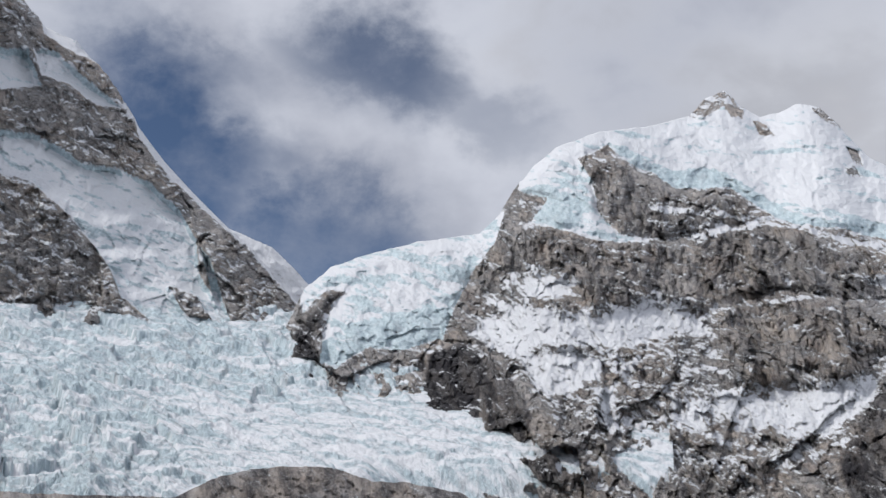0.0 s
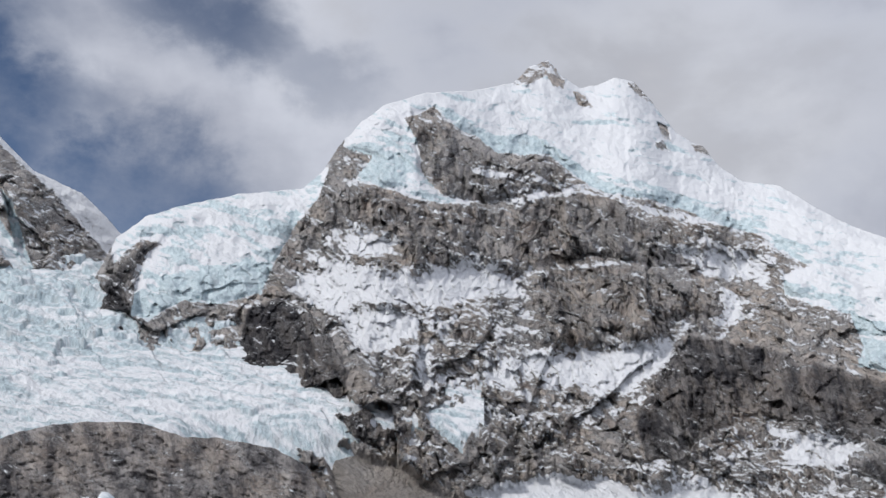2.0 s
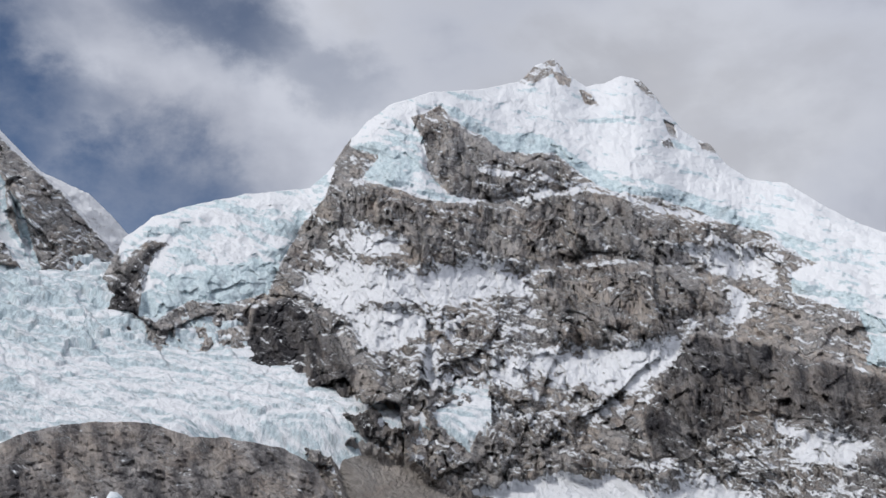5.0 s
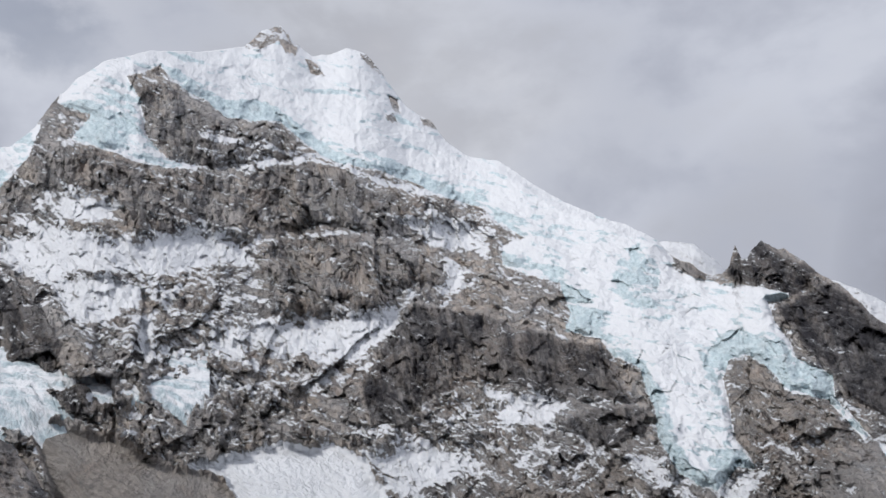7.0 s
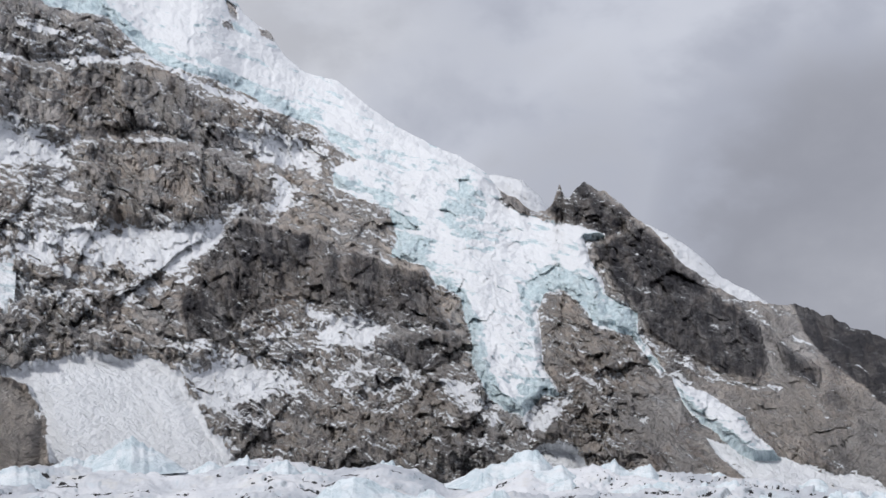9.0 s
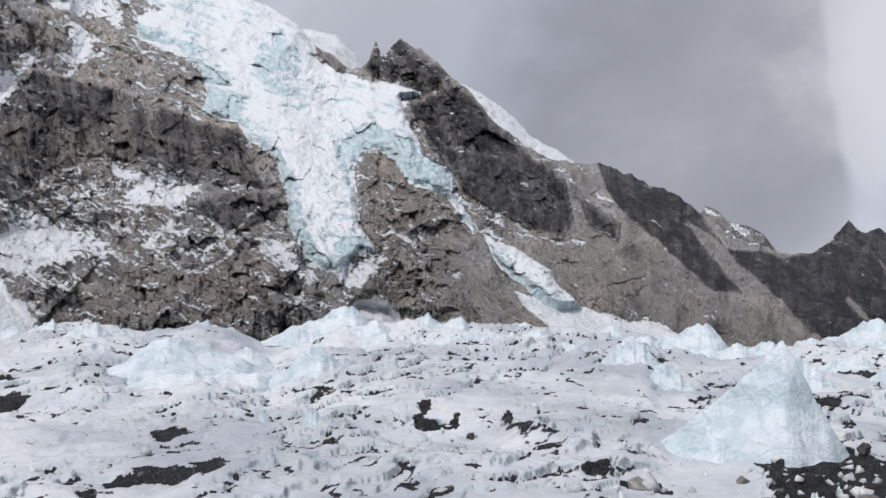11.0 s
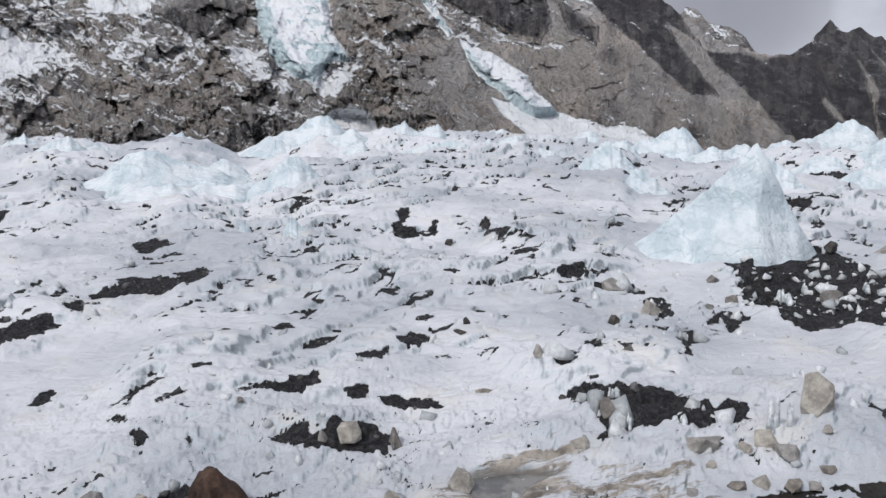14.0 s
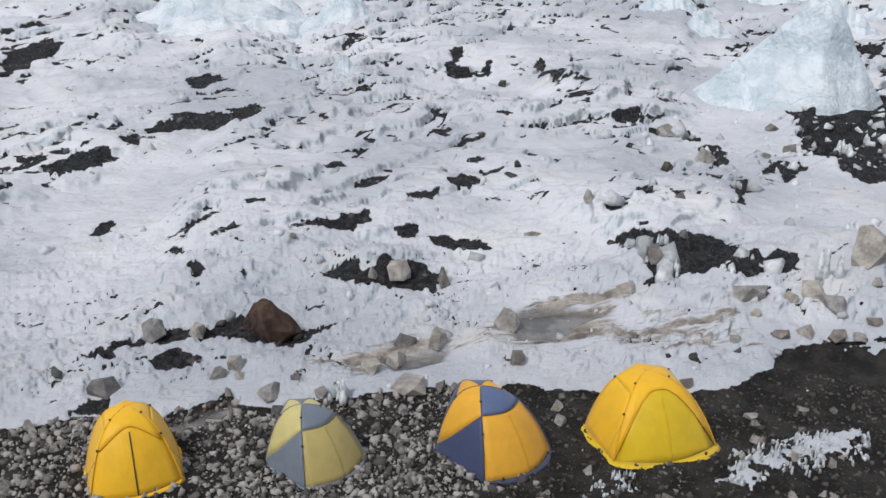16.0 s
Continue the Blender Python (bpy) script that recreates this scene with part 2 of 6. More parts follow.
# ---- materials ----
class Nodes:
    """A short way to write a node material."""

    def __init__(self, name, slope=False):
        self.m = bpy.data.materials.new(name)
        self.m.use_nodes = True
        self.t = self.m.node_tree
        self.b = self.t.nodes["Principled BSDF"]
        self.co = self.t.nodes.new("ShaderNodeTexCoord").outputs["Object"]
        if slope:
            # metres along and up the slope
            c = self.t.nodes.new("ShaderNodeCombineXYZ")
            for k, key in enumerate(("along", "up")):
                self.put(c.inputs[k], self.field(key))
            self.co = c.outputs[0]

    def put(self, sock, v):
        if isinstance(v, bpy.types.NodeSocket):
            self.t.links.new(v, sock)
        elif isinstance(v, (tuple, list)) and len(v) == 3 and sock.type == "RGBA":
            sock.default_value = (*v, 1)
        else:
            sock.default_value = v

    def scaled(self, s, src=None):
        n = self.t.nodes.new("ShaderNodeMapping")
        self.put(n.inputs["Vector"], src or self.co)
        n.inputs["Scale"].default_value = s if isinstance(s, tuple) else (s, s, s)
        return n.outputs[0]

    def turned(self, degrees):
        n = self.t.nodes.new("ShaderNodeMapping")
        self.put(n.inputs["Vector"], self.co)
        n.inputs["Rotation"].default_value = (0, 0, radians(degrees))
        return n.outputs[0]

    def noise(self, scale, detail=6.0, rough=0.6, src=None, distort=0.0):
        n = self.t.nodes.new("ShaderNodeTexNoise")
        self.put(n.inputs["Vector"], self.scaled(scale, src))
        n.inputs["Scale"].default_value = 1.0
        n.inputs["Detail"].default_value, n.inputs["Roughness"].default_value = detail, rough
        n.inputs["Distortion"].default_value = distort
        return n.outputs["Fac"]

    def moved(self, src, by):
        n = self.t.nodes.new("ShaderNodeMapping")
        self.put(n.inputs["Vector"], src)
        n.inputs["Location"].default_value = by
        return n.outputs[0]

    def grey(self, color):
        n = self.t.nodes.new("ShaderNodeSeparateColor")
        self.put(n.inputs[0], color)
        return n.outputs[0]

    def cells(self, scale, out="Distance", feature="F1", src=None):
        n = self.t.nodes.new("ShaderNodeTexVoronoi")
        n.feature = feature
        self.put(n.inputs["Vector"], self.scaled(scale, src))
        n.inputs["Scale"].default_value = 1.0
        return n.outputs[out]

    def math(self, op, a, b=0.0, c=0.0):
        n = self.t.nodes.new("ShaderNodeMath")
        n.operation = op
        for i, v in enumerate((a, b, c)):
            self.put(n.inputs[i], v)
        return n.outputs[0]

    def ramp(self, v, lo, hi, a=0.0, b=1.0):
        n = self.t.nodes.new("ShaderNodeMapRange")
        n.interpolation_type = "SMOOTHSTEP"
        for k, q in zip(("Value", "From Min", "From Max", "To Min", "To Max"), (v, lo, hi, a, b)):
            self.put(n.inputs[k], q)
        return n.outputs[0]

    def mix(self, f, a, b):
        n = self.t.nodes.new("ShaderNodeMix")
        n.data_type = "RGBA"
        self.put(n.inputs[0], f)
        self.put(n.inputs[6], a)
        self.put(n.inputs[7], b)
        return n.outputs[2]

    def field(self, name):
        n = self.t.nodes.new("ShaderNodeAttribute")
        n.attribute_name = name
        return n.outputs["Fac"]

    def up(self):
        g = self.t.nodes.new("ShaderNodeNewGeometry")
        s = self.t.nodes.new("ShaderNodeSeparateXYZ")
        self.put(s.inputs[0], g.outputs["Normal"])
        return s.outputs[2]

    def random(self):
        return self.t.nodes.new("ShaderNodeObjectInfo").outputs["Random"]

    def bump(self, h, strength, dist, under=None):
        n = self.t.nodes.new("ShaderNodeBump")
        self.put(n.inputs["Height"], h)
        self.put(n.inputs["Strength"], strength)
        n.inputs["Distance"].default_value = dist
        if under is not None:
            self.put(n.inputs["Normal"], under)
        return n.outputs[0]

    def done(self, color, rough=0.9, normal=None, spec=0.3):
        self.put(self.b.inputs["Base Color"], color)
        self.put(self.b.inputs["Roughness"], rough)
        self.b.inputs["Specular IOR Level"].default_value = spec
        if normal is not None:
            self.put(self.b.inputs["Normal"], normal)
        return self.m


SNOW = (0.72, 0.74, 0.77)


def mountain_material(name, grain=1.0):
    n = Nodes(name, True)
    s = grain
    # the layers of the rock are bent and lean to one side
    bent = n.t.nodes.new("ShaderNodeTexNoise")
    n.put(bent.inputs["Vector"], n.scaled(0.010 * s))
    bent.inputs["Scale"].default_value, bent.inputs["Detail"].default_value = 1.0, 5.0
    off = n.t.nodes.new("ShaderNodeVectorMath")
    off.operation = "MULTIPLY_ADD"
    n.put(off.inputs[0], bent.outputs["Color"])
    off.inputs[1].default_value, off.inputs[2].default_value = (90 / s, 60 / s, 0), (-45 / s, -30 / s, 0)
    add = n.t.nodes.new("ShaderNodeVectorMath")
    n.put(add.inputs[0], n.co)
    n.put(add.inputs[1], off.outputs[0])
    steep = n.turned(-10)
    n.co = add.outputs[0]
    lean = n.turned(24)
    shift = lambda src, d: n.moved(src, (0, d / s, 0))
    big = n.noise(0.0045 * s, 4)
    rust = n.noise(0.011 * s, 6, 0.6)
    fine = n.noise(0.11 * s, 7, 0.74)
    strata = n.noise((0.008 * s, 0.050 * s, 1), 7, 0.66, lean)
    column = n.noise((0.060 * s, 0.013 * s, 1), 7, 0.68, steep, 0.6)
    # broken faces, each of its own tone
    plate = n.cells((0.030 * s, 0.048 * s, 1), "Color", src=lean)
    chip = n.cells((0.085 * s, 0.11 * s, 1), "Color", src=steep)
    pillar = n.cells((0.060 * s, 0.016 * s, 1), "Color", src=steep)
    tone = n.math("ADD", n.math("MULTIPLY_ADD", n.grey(plate), 0.55, -0.27), n.math("MULTIPLY_ADD", n.grey(chip), 0.40, -0.20))
    tone = n.math("ADD", tone, n.math("MULTIPLY", n.field("cliff"), n.math("MULTIPLY_ADD", n.grey(pillar), 0.8, -0.42)))
    tone = n.math("ADD", tone, n.math("MULTIPLY_ADD", strata, 1.9, -0.95))
    tone = n.math("ADD", tone, n.math("MULTIPLY_ADD", fine, 1.3, -0.65))
    base = n.mix(n.ramp(big, 0.42, 0.58), (0.53, 0.50, 0.485), (0.60, 0.53, 0.475))
    base = n.mix(n.ramp(rust, 0.54, 0.66, 0, 0.5), base, (0.40, 0.30, 0.235))
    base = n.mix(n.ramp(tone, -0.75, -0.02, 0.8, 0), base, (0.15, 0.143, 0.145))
    base = n.mix(n.ramp(tone, 0.10, 0.65, 0, 0.65), base, (0.64, 0.61, 0.58))
    # upright dark patches: the cliffs' shaded clefts painted into the rock colour
    cleft_tone = n.noise((0.018 * s, 0.007 * s, 1), 6, 0.62, steep)
    base = n.mix(n.math("MULTIPLY", n.ramp(cleft_tone, 0.48, 0.62, 0, 0.36), n.math("MULTIPLY_ADD", n.field("cliff"), 0.7, 0.3)), base, (0.135, 0.127, 0.128))
    # low parts of the column relief darkened, cleft shadow put into the colour
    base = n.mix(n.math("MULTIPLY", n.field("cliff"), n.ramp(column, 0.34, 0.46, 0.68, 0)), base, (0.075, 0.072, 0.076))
    base = n.mix(n.math("MULTIPLY", n.field("brown"), n.ramp(fine, 0.35, 0.6, 0.4, 0.8)), base, (0.265, 0.250, 0.236))
    gone = n.math("MULTIPLY", n.ramp(n.math("MULTIPLY_ADD", n.field("dark"), 1.5, n.math("MULTIPLY_ADD", cleft_tone, -2.4, 1.1)), 0.1, 0.9), n.ramp(tone, -0.3, 0.7, 0.97, 0.80))
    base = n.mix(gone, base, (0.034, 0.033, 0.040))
    # heights: where the rock steps back above a point, snow can lie
    heights = []
    for src, sc, det, drop in ((lean, (0.010 * s, 0.030 * s, 1), 6, 7.0), (steep, (0.040 * s, 0.045 * s, 1), 6, 3.5), (lean, (0.055 * s, 0.13 * s, 1), 5, 1.8)):
        h0 = n.noise(sc, det, 0.64, src)
        heights.append((h0, n.math("SUBTRACT", n.noise(sc, det, 0.64, shift(src, -drop)), h0)))
    ledge = n.math("ADD", n.math("ADD", n.math("MULTIPLY", heights[0][1], 5.0), n.math("MULTIPLY", heights[1][1], 3.6)), n.math("MULTIPLY", heights[2][1], 2.4))
    lie = n.noise((0.014 * s, 0.026 * s, 1), 8, 0.63, lean)
    v = n.math("ADD", n.field("snow"), n.math("MULTIPLY_ADD", lie, 3.0, -1.5))
    v = n.math("ADD", v, n.math("MULTIPLY", ledge, 0.85))
    snow = n.ramp(v, 0.40, 0.56)
    powder = n.ramp(n.math("ADD", v, n.math("MULTIPLY_ADD", fine, 1.6, -0.8)), -0.45, 0.6, 0.0, 0.46)
    powder = n.math("MULTIPLY", powder, n.math("MULTIPLY_ADD", n.math("MAXIMUM", n.field("dark"), n.field("brown")), -0.75, 1.0))
    snow = n.math("MAXIMUM", snow, powder)
    col = n.mix(snow, base, SNOW)
    h = n.math("ADD", n.math("MULTIPLY", heights[0][0], 1.6), n.math("ADD", n.math("MULTIPLY", heights[1][0], 0.8), n.math("MULTIPLY", heights[2][0], 0.45)))
    h = n.math("ADD", h, n.math("MULTIPLY", n.math("ADD", n.grey(plate), n.math("MULTIPLY", n.grey(chip), 0.5)), 0.12))
    h = n.math("ADD", h, n.math("MULTIPLY", n.field("cliff"), n.math("ADD", column, n.math("MULTIPLY", n.grey(pillar), 0.25))))
    h = n.math("ADD", h, n.math("MULTIPLY", fine, 0.22))
    h = n.math("MULTIPLY", h, n.ramp(snow, 0, 1, 1.0, 0.3))
    bump = n.bump(h, 1.0, 31.0 / s)
    return n.done(col, 0.9, bump)


def ice_material(name, grain=1.0, lo=0.40, hi=0.74, dirty=0.3, slope=True, flow=0.0, deep=(0.45, 0.56, 0.605), pale=(0.62, 0.725, 0.765), broken=1.0, relief=1.0):
    n = Nodes(name, slope)
    s = grain
    lump = n.noise(0.016 * s, 7, 0.60)
    fine = n.noise(0.08 * s, 7, 0.68)
    # steps of the broken ice: blue where they overhang, white where snow lies on top
    away = (lambda src, d: n.moved(src, (0, -d / s, 0))) if slope else (lambda src, d: n.moved(src, (0, 0, -d / s)))
    long = n.turned(14) if slope else n.co
    heights = []
    for sc, det, drop in (((0.009, 0.026, 0.02), 6, 9.0), ((0.032, 0.06, 0.05), 6, 3.5), ((0.09, 0.15, 0.12), 4, 1.6)):
        sc = tuple(q * s for q in sc)
        h0 = n.noise(sc, det, 0.60, long, 0.2)
        heights.append((h0, n.math("SUBTRACT", n.noise(sc, det, 0.60, away(long, drop), 0.2), h0)))
    ledge = n.math("ADD", n.math("MULTIPLY", heights[0][1], 4.0 * broken), n.math("ADD", n.math("MULTIPLY", heights[1][1], 1.1 * broken), n.math("MULTIPLY", heights[2][1], 0.5 * broken)))
    steep = n.math("ADD", n.up(), n.math("MULTIPLY_ADD", lump, 1.0, -0.5))
    steep = n.math("ADD", steep, n.math("ADD", ledge, n.math("MULTIPLY_ADD", fine, 0.5, -0.25)))
    if flow:
        steep = n.math("ADD", steep, n.math("MULTIPLY_ADD", n.noise((0.006 * s, 0.030 * s, 1), 6, 0.6, n.turned(16), 1.5), flow, -flow / 2))
    snow = n.ramp(n.math("ADD", steep, n.field("snow")), lo, hi)
    blue = n.mix(n.ramp(fine, 0.40, 0.60), deep, pale)
    blue = n.mix(n.ramp(n.noise(0.03 * s, 7, 0.66), 0.52, 0.66, 0, dirty), blue, (0.42, 0.44, 0.455))
    crev = n.noise((0.02 * s, 0.045 * s, 0.03 * s), 7, 0.6, distort=1.2)
    blue = n.mix(n.ramp(n.math("ABSOLUTE", n.math("SUBTRACT", crev, 0.5)), 0.0, 0.02, 0.35, 0), blue, (0.20, 0.30, 0.34))
    col = n.mix(snow, blue, SNOW)
    h = n.math("ADD", n.math("MULTIPLY", heights[0][0], 1.5 * broken), n.math("ADD", n.math("MULTIPLY", heights[1][0], 0.4 * broken), n.math("MULTIPLY", heights[2][0], 0.12 * broken)))
    h = n.math("ADD", h, n.math("ADD", n.math("MULTIPLY", lump, 0.6), n.math("MULTIPLY", fine, 0.25)))
    bump = n.bump(h, n.ramp(snow, 0, 1, 1.0, 0.65), 20.0 * relief / s)
    return n.done(col, 0.6, bump, 0.4)


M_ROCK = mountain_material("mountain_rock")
M_ICE = ice_material("glacier_ice")


# ---- the great wall across the glacier ----
SKYLINE = [(-10.92, 2300, 6.95), (-10.51, 2350, 8.09), (-9.66, 2450, 10.08), (-8.50, 2700, 12.76), (-7.06, 2750, 14.15), (-5.22, 2800, 14.89), (-1.81, 2900, 15.83), (2.00, 3000, 16.39), (3.20, 3000, 17.56), (4.08, 3000, 18.88), (5.31, 3050, 20.35), (6.73, 3100, 21.41), (9.37, 3200, 22.20), (12.48, 3400, 22.36), (14.88, 3600, 22.77), (15.77, 3700, 23.55), (17.07, 3750, 23.99), (17.89, 3750, 23.03), (18.98, 3700, 22.35), (20.12, 3700, 22.48), (21.10, 3700, 22.83), (22.27, 3650, 22.53), (23.46, 3600, 21.10), (24.74, 3550, 19.41), (26.20, 3450, 18.50), (27.13, 3400, 17.31), (28.39, 3300, 16.41), (30.29, 3200, 16.09), (32.16, 3000, 14.70), (34.12, 2850, 13.42), (36.07, 2700, 12.47), (37.68, 2600, 11.86), (39.25, 2500, 10.92)]
SKYLINE += [(40.13, 2450, 9.78), (41.95, 2350, 8.74), (42.80, 2300, 8.48), (43.25, 2300, 9.00), (43.66, 2300, 10.15), (43.95, 2300, 9.35), (44.20, 2300, 9.25), (44.67, 2300, 9.80), (45.08, 2300, 10.25), (46.49, 2300, 9.49), (48.23, 2250, 7.93), (49.34, 2200, 7.09), (50.43, 2150, 5.62), (52.28, 2150, 4.14), (53.80, 2150, 3.24), (55.30, 2150, 3.01), (56.79, 2200, 2.90), (58.51, 2200, 2.36), (60.19, 2200, 1.59), (59.09, 2250, 1.96), (61.03, 2250, 1.14), (62.48, 2250, -0.00), (64.55, 2200, -1.44), (66.72, 2200, -2.13), (68.39, 2300, -2.20), (69.27, 2400, -1.56), (70.22, 2400, -0.37), (71.02, 2400, -1.08), (71.73, 2400, -0.67), (72.60, 2400, -1.06), (74.53, 2350, -2.32), (76.76, 2300, -2.96), (79.28, 2300, -3.95)]
SKYLINE.append((84.0, 2300.0, -0.5))
FOOT = [(-12, 1300, -7.0), (5, 1150, -7.0), (30, 1100, -8.0), (55, 1050, -8.0), (84, 1050, -8.0)]

ICE_SHOULDER = [[(-8.78, 12.25), (-8.25, 13.07), (-7.30, 14.56), (-5.66, 15.48), (-3.98, 16.25), (-1.76, 16.73), (1.52, 17.15), (2.66, 17.89), (3.52, 17.61), (2.90, 15.69), (1.79, 14.34), (0.86, 12.67), (0.26, 11.35), (-0.16, 10.03), (-1.26, 9.67), (-2.66, 9.29), (-4.68, 9.36), (-6.43, 8.18), (-7.34, 8.45), (-7.30, 10.17), (-6.82, 11.93), (-5.81, 12.78), (-7.17, 12.69), (-7.89, 12.16), (-8.56, 11.18)]]
ICE_CAP = [[(9.29, 23.03), (13.90, 24.01), (14.98, 24.95), (17.13, 25.53), (19.57, 23.86), (22.37, 23.70), (24.65, 21.01), (26.89, 18.93), (28.77, 17.34), (30.99, 16.98), (33.07, 15.52), (32.14, 11.18), (31.54, 11.38), (30.36, 12.26), (28.85, 13.39), (26.31, 14.20), (25.03, 14.96), (22.73, 15.70), (21.04, 15.94), (19.36, 16.66), (18.01, 17.72), (16.99, 18.53), (15.60, 18.56), (13.86, 18.65), (12.64, 19.51), (11.07, 20.22), (10.36, 20.80), (9.48, 21.75)],
    [(4.33, 18.85), (4.63, 20.47), (6.33, 21.83), (8.24, 22.43), (10.00, 22.79), (10.01, 21.44), (8.96, 20.94), (7.92, 20.75), (8.80, 19.31), (9.17, 17.52), (10.39, 16.21), (12.11, 15.72), (10.39, 15.62), (8.32, 16.19), (6.61, 16.48), (5.06, 16.92), (6.06, 18.26), (5.36, 18.56)]]
ICE_HANGING = [[(25.34, 15.82), (27.49, 17.89), (28.52, 17.62), (32.89, 15.48), (36.14, 13.45), (39.46, 11.56), (40.31, 10.03), (40.07, 9.07), (41.28, 8.34), (42.67, 8.01), (44.64, 7.60), (46.28, 7.25), (46.35, 6.95), (45.7, 6.85), (45.17, 6.77), (45.42, 5.65), (46.14, 4.50), (46.35, 3.56), (47.17, 3.05), (48.16, 2.60), (48.13, 1.17), (49.60, -0.82), (49.31, -0.96), (47.70, 1.19), (46.44, 1.55), (45.73, 1.74), (44.94, 2.86), (43.97, 3.70), (42.75, 3.61), (42.34, 2.53), (42.64, 0.64), (42.80, -0.91), (43.73, -2.16), (42.83, -2.28), (41.52, -3.56), (40.48, -3.30), (39.34, -2.20), (38.54, -0.46), (38.37, 1.44)]
    + [(37.72, 3.38), (36.49, 4.09), (35.58, 5.11), (33.66, 5.69), (34.05, 6.82), (33.49, 8.50), (31.53, 9.26), (30.22, 9.98), (30.27, 10.98), (31.64, 11.41), (30.00, 12.49), (28.35, 13.73), (25.98, 14.48)]]
ICE_STEP = [[(49.98, -1.22), (51.96, -2.01), (53.88, -3.19), (54.22, -4.09), (55.79, -5.32), (54.29, -5.52), (52.45, -4.32), (51.22, -3.43), (50.47, -2.44)]]
FAN = [[(11.98, -1.21), (14.16, -0.66), (15.57, -0.35), (17.15, 0.04), (18.65, -0.32), (19.69, -0.00), (20.93, -0.62), (21.87, -1.18), (22.38, -2.35), (23.59, -4.24), (24.51, -5.34), (26.75, -6.67), (32.22, -7.58), (32.31, -11.86), (14.73, -11.21), (15.76, -6.96), (15.10, -5.17), (14.34, -3.97), (14.42, -2.77), (13.95, -1.87)]]
STRIP = [[(40.90, -6.06), (42.78, -4.98), (44.56, -5.26), (45.21, -6.68), (40.98, -6.77)],
    [(50.89, -3.66), (51.95, -4.19), (53.45, -4.66), (55.29, -5.05), (57.97, -5.83), (60.64, -6.47), (64.28, -7.65), (64.65, -9.41), (55.31, -9.58), (54.46, -6.92), (52.78, -5.75)]]
SCREE = [[(3.84, 0.75), (4.14, 1.38), (5.42, 1.32), (6.56, 0.74), (7.85, 0.73), (9.16, -0.23), (11.11, -1.19), (12.41, -1.36), (13.71, -1.84), (14.99, -3.41), (14.91, -9.43), (5.20, -9.29), (4.70, -1.77)]]
PATCHES = [[(1.48, 10.44), (2.77, 11.49), (4.43, 12.06), (6.83, 11.48), (8.18, 11.68), (9.21, 11.37), (12.93, 12.10), (14.97, 11.12), (15.30, 10.13), (12.28, 10.10), (10.61, 9.41), (8.24, 9.69), (5.88, 9.62), (4.21, 9.23), (2.86, 9.67)],
    [(4.72, 9.08), (6.89, 9.65), (9.27, 9.05), (8.63, 7.70), (6.32, 6.65), (4.97, 6.94)], [(8.98, 7.05), (9.72, 6.90), (9.77, 4.60), (9.20, 4.58)],
    [(14.65, 6.49), (16.63, 6.84), (19.56, 6.69), (22.77, 7.49), (24.42, 7.80), (23.85, 6.53), (22.40, 5.25), (21.43, 4.28), (18.89, 4.91), (16.29, 5.53)],
    [(13.26, 6.31), (14.82, 5.12), (14.00, 4.61), (13.17, 5.16)], [(4.03, 13.70), (6.06, 14.01), (7.80, 13.34), (7.48, 12.49), (4.75, 12.57)],
    [(24.03, 12.63), (27.01, 12.51), (29.11, 11.47), (30.37, 9.79), (27.85, 10.58), (25.72, 11.29)], [(26.57, 9.03), (27.85, 9.16), (27.14, 8.14)],
    [(27.00, 10.16), (28.18, 9.81), (27.48, 8.32), (26.48, 8.34)],
    [(-10.25, 6.62), (-9.77, 7.86), (-8.99, 9.05), (-9.30, 7.27), (-7.94, 6.41), (-7.32, 5.96), (-9.33, 5.74)],
    [(29.04, 1.54), (31.36, 2.13), (33.65, 1.75), (32.64, 0.80), (30.32, 0.21)], [(36.79, -1.71), (38.10, -1.26), (39.32, -2.55), (40.21, -3.82), (38.01, -3.16)], [(41.47, -3.84), (42.81, -2.30), (44.24, -1.86), (43.34, -3.86), (42.05, -4.52)],
    [(21.88, -0.86), (24.45, -0.45), (27.04, -0.68), (28.00, -1.66), (26.37, -2.57), (23.80, -3.12), (22.84, -2.46)],
    [(24.25, 12.28), (26.21, 12.35), (26.49, 11.52), (24.55, 11.62)]]
